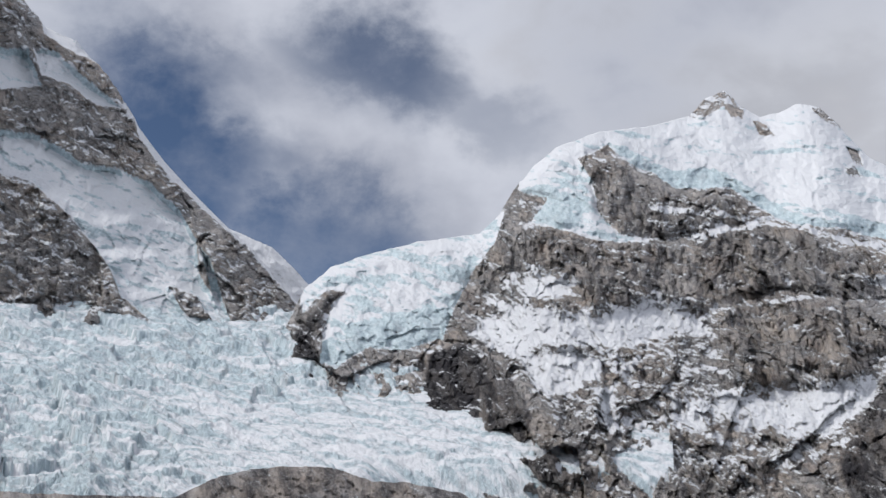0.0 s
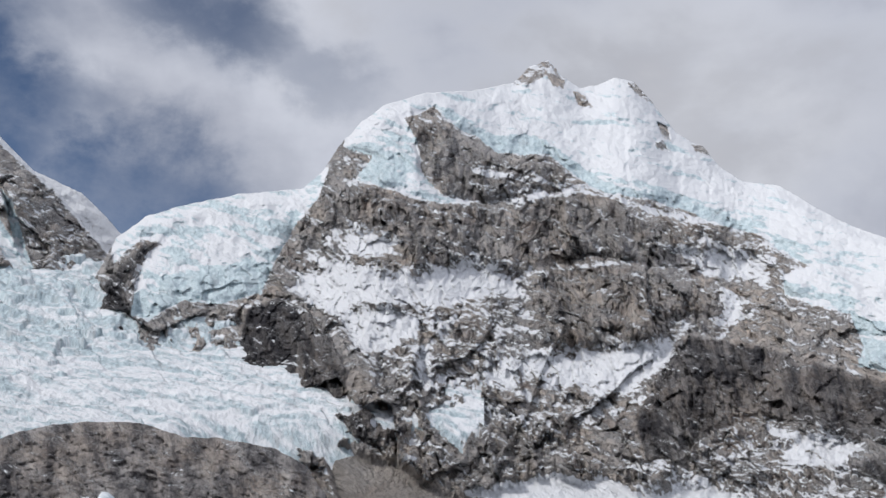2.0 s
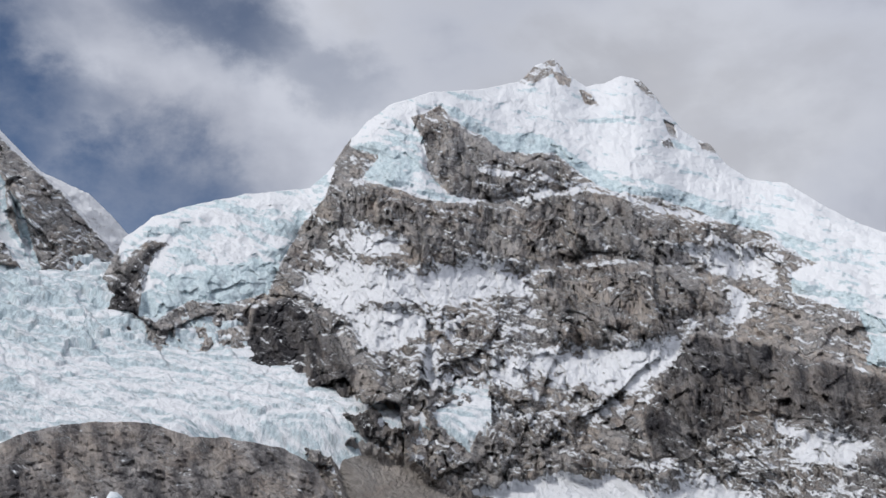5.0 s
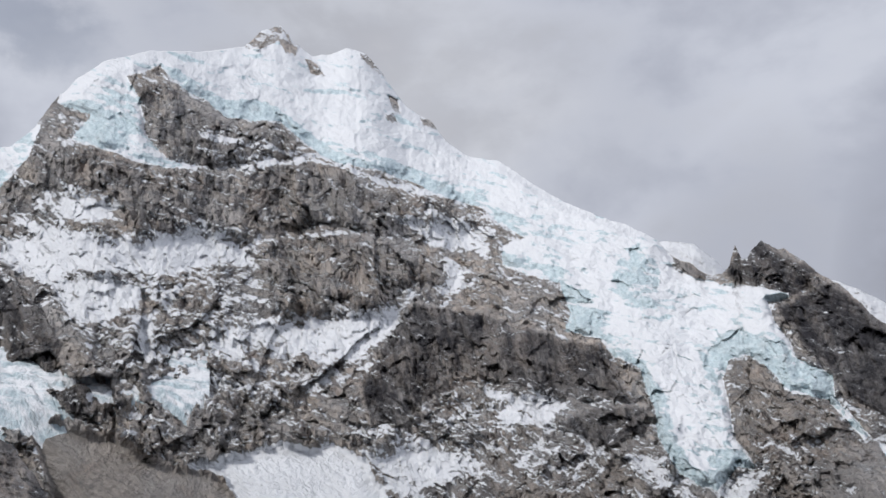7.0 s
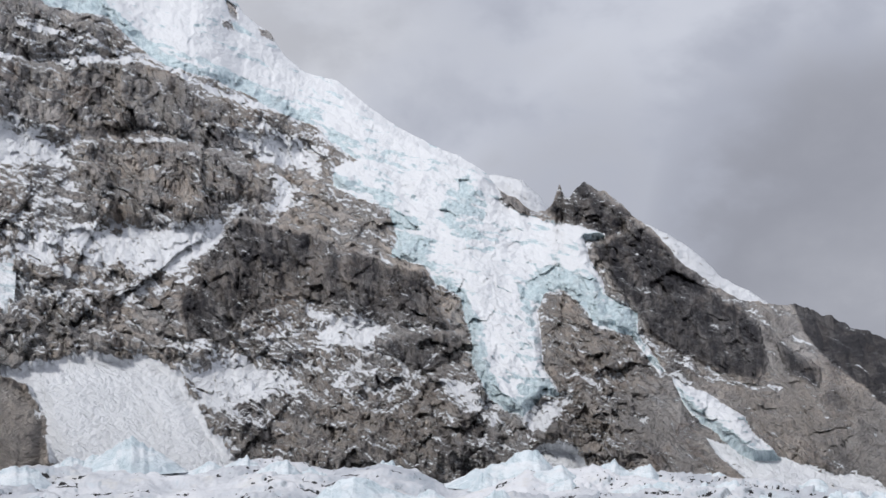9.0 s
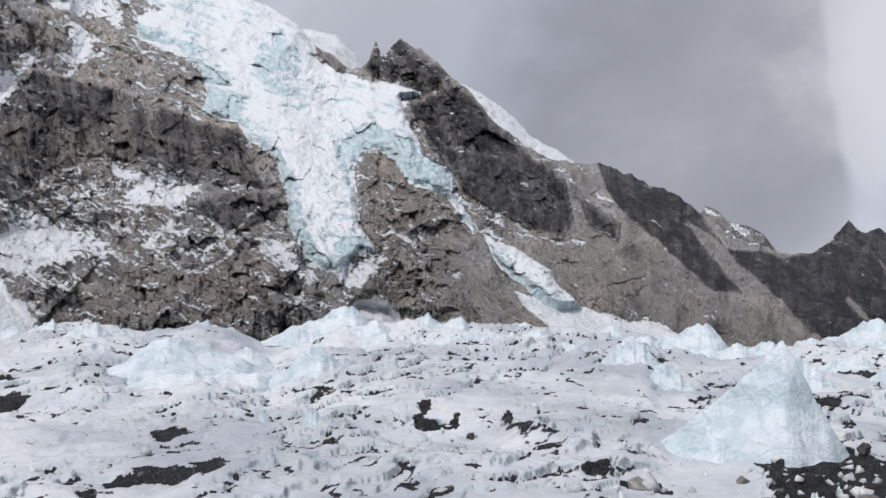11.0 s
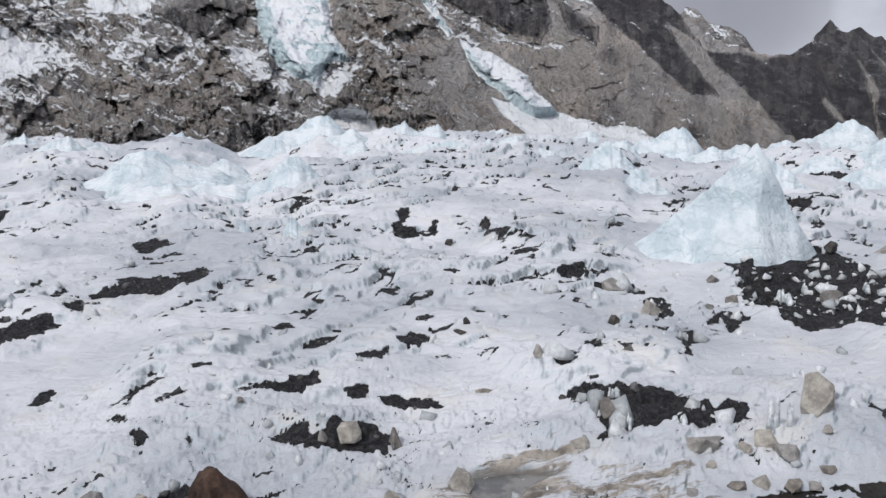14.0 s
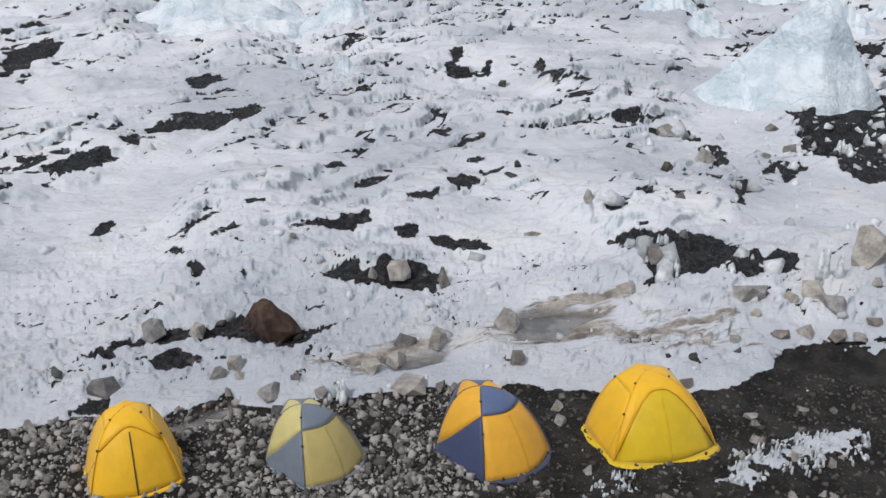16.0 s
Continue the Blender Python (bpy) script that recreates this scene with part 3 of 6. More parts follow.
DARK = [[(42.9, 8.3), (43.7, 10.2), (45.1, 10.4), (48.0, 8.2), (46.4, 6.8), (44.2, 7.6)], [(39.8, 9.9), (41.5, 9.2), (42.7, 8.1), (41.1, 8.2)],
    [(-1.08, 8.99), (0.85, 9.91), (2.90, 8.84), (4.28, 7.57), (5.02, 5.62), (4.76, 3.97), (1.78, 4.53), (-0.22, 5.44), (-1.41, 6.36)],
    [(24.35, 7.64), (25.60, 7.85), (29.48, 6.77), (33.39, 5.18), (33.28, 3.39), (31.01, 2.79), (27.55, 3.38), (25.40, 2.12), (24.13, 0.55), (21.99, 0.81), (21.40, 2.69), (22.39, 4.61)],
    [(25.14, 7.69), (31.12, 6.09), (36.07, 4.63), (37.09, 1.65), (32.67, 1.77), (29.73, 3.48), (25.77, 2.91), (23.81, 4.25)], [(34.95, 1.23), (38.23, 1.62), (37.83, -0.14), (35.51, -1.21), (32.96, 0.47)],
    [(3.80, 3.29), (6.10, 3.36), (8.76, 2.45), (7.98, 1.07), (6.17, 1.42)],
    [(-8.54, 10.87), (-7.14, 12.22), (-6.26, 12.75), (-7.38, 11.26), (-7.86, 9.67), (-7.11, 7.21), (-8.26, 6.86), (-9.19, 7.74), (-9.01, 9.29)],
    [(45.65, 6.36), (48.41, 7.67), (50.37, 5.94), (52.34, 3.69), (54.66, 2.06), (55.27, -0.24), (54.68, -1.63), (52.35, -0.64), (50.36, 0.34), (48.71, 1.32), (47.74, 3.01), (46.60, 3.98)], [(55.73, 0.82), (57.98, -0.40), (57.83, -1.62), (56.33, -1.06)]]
BLACK = [[(56.63, 3.05), (57.95, 2.88), (60.25, 1.74), (62.22, 0.27), (63.54, -1.68), (65.18, -3.29), (66.64, -4.79), (65.20, -4.50), (62.94, -4.14), (60.96, -2.26), (59.47, -1.05), (57.97, 0.43), (57.14, 1.58)],
    [(63.87, -2.00), (66.74, -2.20), (68.62, -2.43), (70.15, -0.19), (71.33, -1.29), (72.85, -2.21), (72.75, -3.93), (72.96, -5.81), (72.86, -7.22), (70.89, -7.00), (68.41, -6.61), (67.12, -5.04), (65.50, -3.45)],
    [(71.31, -0.75), (75.19, -2.78), (77.70, -3.63), (82.59, -5.06), (82.78, -9.11), (75.94, -7.68), (73.90, -7.33), (72.95, -5.50), (72.14, -3.32)]]
LANES = [[(61.58, -0.06), (62.89, -1.03), (64.37, -2.65), (66.31, -4.34), (66.96, -4.88), (64.89, -4.63), (63.24, -2.66), (61.92, -0.94)], [(69.89, -4.17), (71.76, -5.79), (73.88, -6.96), (74.94, -7.83), (72.88, -7.85), (72.39, -6.62), (70.54, -5.33)],
    [(72.39, -1.81), (74.05, -3.28), (76.42, -5.36), (78.15, -6.79), (77.61, -6.97), (75.57, -5.39), (73.47, -3.45)], [(71.81, -2.38), (72.90, -3.93), (72.95, -5.50), (72.62, -4.57)]]
BROWN = [[(52.51, 4.08), (55.64, 3.11), (57.14, 1.74), (55.92, 1.41), (56.06, -0.24), (58.16, -1.29), (60.29, -1.54), (62.29, -4.15), (65.21, -4.92), (66.98, -5.69), (68.90, -7.30), (63.68, -9.04), (60.37, -6.82), (57.03, -4.54), (53.69, -3.56), (52.35, -1.64), (55.08, -1.63), (55.40, -0.24), (54.73, 2.00)],
    [(12.55, -1.56), (15.08, -1.87), (15.68, -8.13), (12.91, -7.99)], [(12.86, 18.71), (19.37, 16.99), (26.16, 14.78), (25.79, 13.20), (21.29, 12.87), (17.99, 14.07), (14.95, 15.42), (11.51, 16.40)], [(4.06, 4.93), (8.35, 5.38), (11.35, 5.12), (13.02, 3.85), (10.74, 2.33), (7.10, 3.06), (4.78, 3.32)],
    [(28.33, -1.67), (38.08, -1.58), (39.85, -4.49), (34.69, -5.90), (28.28, -4.82)], [(42.34, 3.11), (45.89, 2.02), (47.80, -1.15), (50.18, -4.55), (44.12, -5.99), (42.20, -1.98)]]
RIB = [[(25.02, 7.69), (23.34, 4.60), (21.65, 2.69), (23.54, -0.59), (30.04, -0.81), (38.07, -0.45), (38.21, 1.44), (37.08, 3.41), (35.57, 4.94), (33.66, 5.69), (30.40, 6.66), (27.39, 6.61)],
    [(0.49, 9.73), (1.79, 9.44), (3.14, 8.17), (7.11, 6.91), (7.82, 2.99), (5.88, 2.34), (3.26, 3.95), (1.02, 4.25), (-0.92, 5.50), (-1.62, 7.08), (-0.75, 8.72)]]


def place(r, el, b):
    """Metres from a distance, an elevation and a bearing in degrees, sighted from the camp."""
    return r * np.sin(np.radians(b)), r * np.cos(np.radians(b)), EYE + r * np.tan(np.radians(el))


LEDGES = [[(12.29, 17.47), (13.85, 17.20), (15.58, 16.99), (17.30, 16.65), (19.53, 16.52)], [(14.52, 15.55), (16.60, 15.98), (19.35, 16.13), (21.04, 15.84)], [(21.37, 15.63), (23.36, 14.88), (25.00, 14.34), (27.12, 14.21)], [(5.06, 16.89), (6.94, 16.62), (10.39, 15.82), (12.63, 15.59)],
    [(9.11, 6.09), (10.09, 7.58), (11.26, 8.91)], [(11.10, 4.94), (13.43, 5.59), (15.76, 5.90)], [(15.41, 4.59), (17.24, 4.90)], [(13.77, 6.58), (14.26, 5.42)], [(16.52, 11.53), (19.23, 11.74), (22.25, 12.04)], [(26.28, 7.32), (27.61, 8.56), (28.91, 9.14)],
    [(30.04, -2.15), (32.32, -0.12)], [(7.21, 0.42), (8.99, 0.47)], [(9.00, -0.23), (11.76, -1.26)], [(2.61, 14.37), (4.30, 13.78)], [(20.31, 3.24), (23.28, 4.81)], [(17.05, 3.92), (19.82, 3.24)],
    [(34.74, -1.81), (36.37, -0.16), (37.35, 1.17)], [(39.04, -5.32), (40.02, -3.38)], [(33.78, -3.44), (35.40, -2.13)], [(45.24, -0.07), (46.51, -1.67)], [(48.30, 1.25), (50.01, -0.66), (51.24, -1.91)], [(49.71, -0.03), (52.17, -1.27)],
    [(51.88, -0.51), (53.21, -1.50), (55.86, -1.66)], [(57.17, -1.49), (58.17, -3.13)], [(58.47, -0.17), (60.43, -1.96)], [(42.59, -4.47), (44.24, -2.17)], [(33.68, -2.74), (34.63, -0.83)], [(47.56, -2.84), (48.55, -3.67)], [(45.57, -0.51), (46.56, -1.18)]]
DUSTED = [[(23.81, 2.95), (29.72, 2.83), (36.93, 1.66), (36.84, -0.60), (33.56, -1.16), (28.30, -3.57), (22.53, -3.39), (21.24, 0.43)], [(1.12, 10.07), (3.62, 14.09), (7.02, 12.19), (15.84, 11.54), (17.12, 7.54), (24.68, 7.53), (22.26, 3.53), (17.01, 1.65), (10.45, 2.98), (5.80, 6.24)], [(21.32, -0.70), (25.76, 1.86), (30.35, 1.86), (36.96, 1.83), (35.93, -2.07), (28.42, -3.31), (25.86, -5.17), (23.32, -5.12)],
    [(20.37, 16.06), (24.08, 15.89), (30.36, 12.26), (31.49, 10.59), (27.10, 10.84), (23.33, 13.97)], [(11.77, 17.87), (19.38, 17.41), (20.02, 15.75), (13.83, 15.22)], [(26.68, 2.82), (35.60, 2.63), (35.36, -0.35), (27.94, -2.16)]]
BLUE = [[(-6.85, 8.97), (-6.31, 10.13), (-4.45, 10.91), (-2.22, 11.55), (0.07, 12.01), (1.86, 12.93), (0.99, 10.41), (-1.10, 9.32), (-3.68, 9.01), (-5.52, 8.09)], [(-7.27, 9.70), (-5.83, 10.73), (-4.02, 11.31), (-2.16, 11.88), (-0.27, 12.62), (1.18, 12.85), (0.44, 11.03), (-1.10, 9.61), (-2.97, 9.15), (-4.67, 9.21), (-6.58, 8.17), (-7.48, 8.38)], [(10.36, 21.12), (11.77, 20.48), (13.52, 19.67), (15.27, 19.75), (16.66, 19.46), (17.69, 18.61), (19.04, 17.59), (20.73, 16.64), (22.75, 16.22), (25.39, 15.55), (27.62, 14.44), (29.16, 13.37), (26.30, 14.07), (22.72, 15.57), (19.35, 16.43), (17.33, 17.97), (15.60, 18.40), (13.86, 18.45), (11.07, 19.99)],
    [(36.49, 4.09), (38.08, 4.01), (39.31, 1.40), (39.73, -1.13), (40.69, -2.54), (42.20, -2.57), (42.62, -1.21), (43.44, -2.15), (41.51, -3.68), (39.47, -2.51), (38.37, -0.61), (38.26, 2.08)], [(44.09, 4.95), (45.32, 5.18), (46.35, 3.56), (48.28, 2.59), (48.18, 1.08), (46.43, 1.46), (45.07, 2.64), (43.66, 3.56)],
    [(37.82, 3.26), (38.67, 2.58), (39.29, -0.02), (40.15, -1.94), (41.17, -3.52), (40.52, -3.88), (39.01, -2.39), (38.11, -1.10), (38.06, 1.30)], [(41.10, -1.96), (42.28, -0.57), (43.00, -1.68), (41.97, -3.28), (40.85, -3.58)],
    [(41.79, 4.75), (43.60, 5.48), (44.66, 4.63), (45.49, 2.99), (47.73, 2.02), (47.97, 0.39), (46.48, 1.62), (44.66, 2.32), (43.13, 3.02), (41.54, 3.14)], [(33.73, 9.18), (34.72, 8.71), (35.65, 6.62), (36.27, 5.45), (35.12, 5.91), (34.10, 7.34)], [(37.12, 10.05), (38.74, 8.82), (38.87, 6.77), (37.48, 6.72), (36.56, 8.58)], [(40.97, 4.46), (41.74, 3.78), (42.39, 1.18), (41.77, 1.52)],
    [(33.01, 8.85), (35.13, 8.24), (35.69, 6.73), (35.59, 5.27), (33.65, 5.62)], [(37.59, 10.56), (39.62, 9.43), (39.15, 7.51), (37.77, 8.58)], [(21.92, 16.87), (24.65, 15.84), (27.35, 14.43), (29.67, 12.67), (31.98, 11.39), (29.99, 12.16), (25.97, 14.31)], [(4.69, 18.37), (6.88, 20.07), (8.28, 19.79), (9.00, 17.51), (7.29, 16.66), (5.57, 17.10)]]
CLIFFS = [[(1.27, 14.97), (2.87, 16.67), (5.58, 16.61), (8.32, 16.02), (12.46, 15.56), (15.57, 16.19), (19.35, 16.43), (23.34, 14.29), (26.95, 14.09), (28.79, 12.36), (26.80, 11.18), (23.92, 12.30), (22.25, 12.04), (19.26, 12.80), (15.84, 11.54), (11.43, 12.24), (8.72, 11.55), (7.68, 13.20), (5.63, 14.48), (3.62, 14.09), (2.01, 12.72)],
    [(15.84, 11.54), (19.25, 12.47), (22.57, 11.70), (25.78, 10.26), (26.38, 9.26), (23.76, 8.70), (22.41, 7.43), (19.11, 7.18), (16.45, 7.55), (15.81, 9.55)],
    [(8.27, 20.11), (10.36, 20.64), (13.16, 18.52), (17.32, 17.80), (19.35, 16.43), (15.57, 16.19), (12.46, 15.89), (10.38, 16.54), (8.99, 18.17)]]


def blurred(f, width):
    """f along the bearings, evened out over width columns."""
    k = np.hanning(width)
    return np.convolve(np.pad(f, width // 2, mode="edge"), k / k.sum(), "same")[width // 2:-(width // 2)]


def build_wall():
    b = np.concatenate([np.linspace(-11.5, 52, 900, endpoint=False), np.linspace(52, 83.5, 340)])
    v = np.concatenate([np.linspace(0, 1, 430), np.linspace(1.03, 2, 14)])[:, None]
    rs, es = profile(SKYLINE, b)
    rf, ef = profile(FOOT, b)
    rs, even = blurred(rs, 101), blurred(es, 61)
    s = np.minimum(v, 1)
    el = ef + (es - ef) * s
    r = rf + (rs - rf) * np.clip((el - ef) / (even - ef), 0, 1.15) ** 1.6
    B = np.broadcast_to(b, el.shape)
    back = np.maximum(v - 1, 0)
    x, y, z = place(r, el, B)
    flat0 = 0 * x
    ice_a, ice_b, ice_c, ice_d = (union(q, B, el) for q in (ICE_SHOULDER, ICE_CAP, ICE_HANGING, ICE_STEP))
    fan, strip, scree = union(FAN, B, el), union(STRIP, B, el), union(SCREE, B, el)
    U, V = B * 42.0, el * 42.0
    wob = 0.16 * fbm(U, V, flat0, 70, 5, 0.6) + 0.10 * fbm(U, V, flat0, 220, 2)
    ice = np.maximum.reduce([ice_a, ice_b, ice_c, ice_d]) + wob
    ice = np.where(union(NUNATAKS, B, el) + wob > 0, -0.1, ice)
    below = np.maximum.reduce([union(q, B, el - 0.8) for q in (ICE_SHOULDER, ICE_CAP, ICE_HANGING, ICE_STEP)]) + 1.5 * wob
    brink = smooth(0.35, -0.15, below) * smooth(-0.02, 0.06, ice)
    soft = np.maximum.reduce([fan, strip, scree]) + wob
    smoothed = np.maximum(smooth(-0.1, 0.3, ice), smooth(-0.2, 0.3, soft))
    cliffs = smooth(-0.4, 0.5, union(CLIFFS, B, el) + wob)
    patch = union(PATCHES, B, el) + 1.5 * wob
    lying = smooth(-0.2, 0.4, patch)
    black = union(BLACK, B, el)
    finger = 0.9 * fbm(U * 0.45 - 0.25 * V, V + 0.4 * U, flat0, 60, 6, 0.66, False, 33.0)
    line = smooth(0.24, 0.04, beside(LEDGES, B, el) + 0.8 * wob)
    dusted = smooth(-0.6, 0.6, union(DUSTED, B, el) + 2 * wob)
    bluish = smooth(-0.15, 0.25, union(BLUE, B, el) + 1.2 * wob)
    right = np.maximum(smooth(54, 57.5, B), smooth(46, 50, B) * smooth(-0.5, -2, el))
    # buttresses, ribs and broken ledges
    rough = (1 - 0.9 * smoothed) * (1 - 0.4 * lying) * (1 - 0.22 * right)
    low = smooth(6, 1, el) * smooth(14, 22, B)
    rough = rough * (1 - 0.25 * low)
    gully = fbm(U + 0.3 * V, V * 0.45, flat0, 430, 3, 0.5, True, 21.0)
    ribs = fbm(U - 0.15 * V, V * 0.45, flat0, 190, 6, 0.54, True)
    crag = fbm(U, V, flat0, 120, 6, 0.54, True, 3.0)
    rugged = smooth(-0.45, 0.35, fbm(U, V, flat0, 300, 3, 0.5, False, 15.0))
    bench = steps((V + 0.25 * U) / 70 + 2.4 * fbm(U, V, flat0, 420, 5, 0.55, False, 4.0) + 0.5 * ribs, 0.55) * smooth(-0.2, 0.4, fbm(U, V, flat0, 260, 3))
    slabs = (1 - 0.5 * right) * (62 * facets(U - 0.2 * V, V * 0.8, 150, 4) + 36 * facets(U + 0.3 * V, V * 0.75, 62, 9)) + 24 * facets(U - 0.2 * V, V * 0.9, 27, 13) + 8 * facets(U + 0.4 * V, V * 1.3, 12, 22)
    shards = (0.35 + 0.9 * cliffs) * (1 - 0.7 * right) * (34 * facets(U + 0.18 * V, V * 0.34, 34, 40) + 18 * facets(U - 0.12 * V, V * 0.4, 16, 44))
    pillar = fbm(U - 0.25 * V, V * 0.22, flat0, 85, 5, 0.58, True, 12.0) * np.maximum(cliffs, smooth(-0.1, 0.2, union(DARK, B, el)))
    push = rough * (38 * gully + 34 * pillar + shards + 60 * ribs * (0.2 + 1.0 * cliffs) + 26 * crag * (0.4 + 0.7 * rugged) + 30 * bench + (0.6 + 0.55 * rugged) * (1 - 0.45 * right) * slabs)
    # ice stands proud of the rock and breaks off at its lower edge
    lumps = fbm(U, V, flat0, 150, 5, 0.5, True, 5.0)
    serac = fbm(U, V * 1.6, flat0, 60, 4, 0.5, True, 2.0)
    calve = steps((V + 0.3 * U) / 120 + 2.2 * fbm(U, V, flat0, 380, 5, 0.55, False, 1.0) + 0.3 * lumps, 0.4) * smooth(-0.1, 0.4, fbm(U, V, flat0, 240, 3, 0.5, False, 3.0))
    push += np.clip(ice_a / 1.5, 0, 1) * 15 + np.clip(ice / 0.5, 0, 1) * (30 - 12 * smooth(-0.2, 0.3, ice_a)) + smooth(0, 0.3, ice) * (38 * lumps + 6 * serac + 55 * calve + (0.55 + 0.4 * brink + 0.6 * bluish) * (18 * facets(U, V, 70, 6) + 10 * facets(U, V, 30, 15)))
    push += smooth(-0.3, 1.2, soft) * 30 + smooth(0, 0.9, scree) * 10
    push += 30 * smooth(-0.05, 1.5, union(RIB, B, el) + wob) * (1 - smooth(-0.1, 0.2, ice))
    edge = smooth(1.0, 0.965, v)
    push = push * (0.2 + 0.8 * edge)
    k = 1 - push / np.maximum(r, 1)
    up = rough * (10 * crag + 8 * ribs * cliffs + 6 * facets(U, V, 40, 31) + 4 * fbm(U, V, flat0, 24, 4, 0.6, True)) + smooth(0, 0.2, ice) * (7 * lumps + 4 * serac)
    jag = (1 - 0.55 * smooth(0, 0.3, ice)) * (1 + 0.3 * right)
    up = up * edge + (1 - edge) * jag * 17 * (fbm(U, flat0, flat0, 75, 6, 0.62, True, 40.0) - 0.25)
    x, y, z = x * k, y * k, EYE + (z - EYE) * k + up
    far = 1 + 0.35 * back
    x, y, z = x * far, y * far, z - 900 * back ** 1.1 * (1 + 0.2 * fbm(x, y, z, 300, 3))
    nz = sheet_normals(x, y, z)[..., 2]
    hi = smooth(-4, 18, el)
    usual = np.apply_along_axis(blurred, 1, np.apply_along_axis(blurred, 0, nz, 25), 41)
    snow = 1.0 * (nz - usual) - 0.06 + 0.10 * hi - 0.30 * right + 1.0 * right * smooth(0.15, 0.6, finger) * (1 - 0.7 * smooth(-0.1, 0.1, black)) - 0.16 * cliffs + 1.05 * smooth(-0.5, 0.5, patch + 1.1 * finger) + 0.62 * line + 0.34 * dusted + 0.30 * dusted * finger
    snow = snow + 1.8 * smooth(-0.03, 0.1, np.maximum(fan, strip) + 2.2 * wob + 0.25 * finger) - 2.0 * smooth(-0.1, 0.1, scree)
    snow = snow - np.where(B > 20, 0.42, 0.22) * smooth(-0.2, 0.2, union(DARK, B, el) + wob) - 0.10 * smooth(-0.2, 0.2, black)
    snow = snow + 0.3 * smooth(-0.35, 0.0, ice) * (1 - right)
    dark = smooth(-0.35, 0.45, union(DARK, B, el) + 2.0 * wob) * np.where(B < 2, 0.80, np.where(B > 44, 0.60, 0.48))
    # lanes of scree and bands of dark rock run down the slopes
    lane = fbm((el + 0.72 * B) * 50, (B - 0.72 * el) * 6, flat0, 70, 5, 0.6, False, 31.0)
    tan = smooth(-0.2, 0.2, union(LANES, B, el) + 1.2 * wob)
    bands = smooth(-0.25, 0.25, black + 1.6 * wob) * (1 - 0.3 * smooth(0.10, 0.30, lane))
    bands = np.maximum(bands, smooth(67, 69.5, B) * smooth(1.6, 0.5, es - el + wob))
    dark = np.maximum(dark, bands) * (1 - 0.95 * tan)
    upright = fbm(U + 0.2 * V, V * 0.32, flat0, 75, 6, 0.62, False, 71.0)
    dark = np.maximum(dark, 0.07 * cliffs * smooth(0.0, 0.3, upright))
    # darker past bearing 38, and low down past bearing 16
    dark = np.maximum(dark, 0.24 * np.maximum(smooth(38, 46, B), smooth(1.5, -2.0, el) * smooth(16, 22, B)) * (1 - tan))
    brown = np.maximum(smooth(-0.4, 0.4, union(BROWN, B, el) + 2 * wob) * (0.45 + 0.55 * right), np.maximum(tan, smooth(-0.05, 0.1, scree)))
    brown = np.maximum(brown, 0.35 * smooth(4, -6, el))
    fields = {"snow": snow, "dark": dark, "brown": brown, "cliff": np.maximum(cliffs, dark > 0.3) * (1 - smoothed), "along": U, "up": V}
    cell = lambda f: (f[:-1, :-1] + f[1:, 1:]) / 2
    names = np.zeros((el.shape[0] - 1, el.shape[1] - 1), int)
    for i, f in ((1, ice_a), (2, ice_b), (3, ice_c), (4, ice_d)):
        names[(cell(f + wob) > 0) & (cell(ice) > 0)] = i
    names[cell(np.broadcast_to(v, el.shape)) > 1.02] = 0
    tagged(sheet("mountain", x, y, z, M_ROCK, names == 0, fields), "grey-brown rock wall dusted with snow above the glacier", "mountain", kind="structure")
    icef = {"snow": 0.28 - 0.80 * smooth(0.1, 0.4, ice_a) * smooth(-0.25, 0.35, fbm(U * 0.6, V * 1.3, flat0, 80, 5, 0.6, False, 81.0)) - 0.30 * smooth(0.15, 0.6, fbm(U * 0.5 + 0.2 * V, V * 1.4, flat0, 110, 5, 0.6, False, 61.0)) - 0.48 * smooth(0, 0.5, ice_c) * smooth(-0.2, 0.4, fbm(U, V, flat0, 130, 4, 0.6, False, 51.0)) - (0.45 * brink + 0.75 * bluish) * smooth(1.0, 0.9, s), "along": U, "up": V}
    for i, (nm, lb) in enumerate((("hanging_glacier", "broken snow-covered glacier on the shoulder of the wall"),
                                  ("ice_cap", "thick white ice cap with blue cliffs on the summit ridge"),
                                  ("hanging_glacier", "long blue-white hanging glacier tongue down the rock wall"),
                                  ("icefall_step", "small blue ice step above a snow gully"))):
        tagged(sheet(nm, x, y, z, M_ICE, names == i + 1, icef), lb, "glacier", kind="structure")


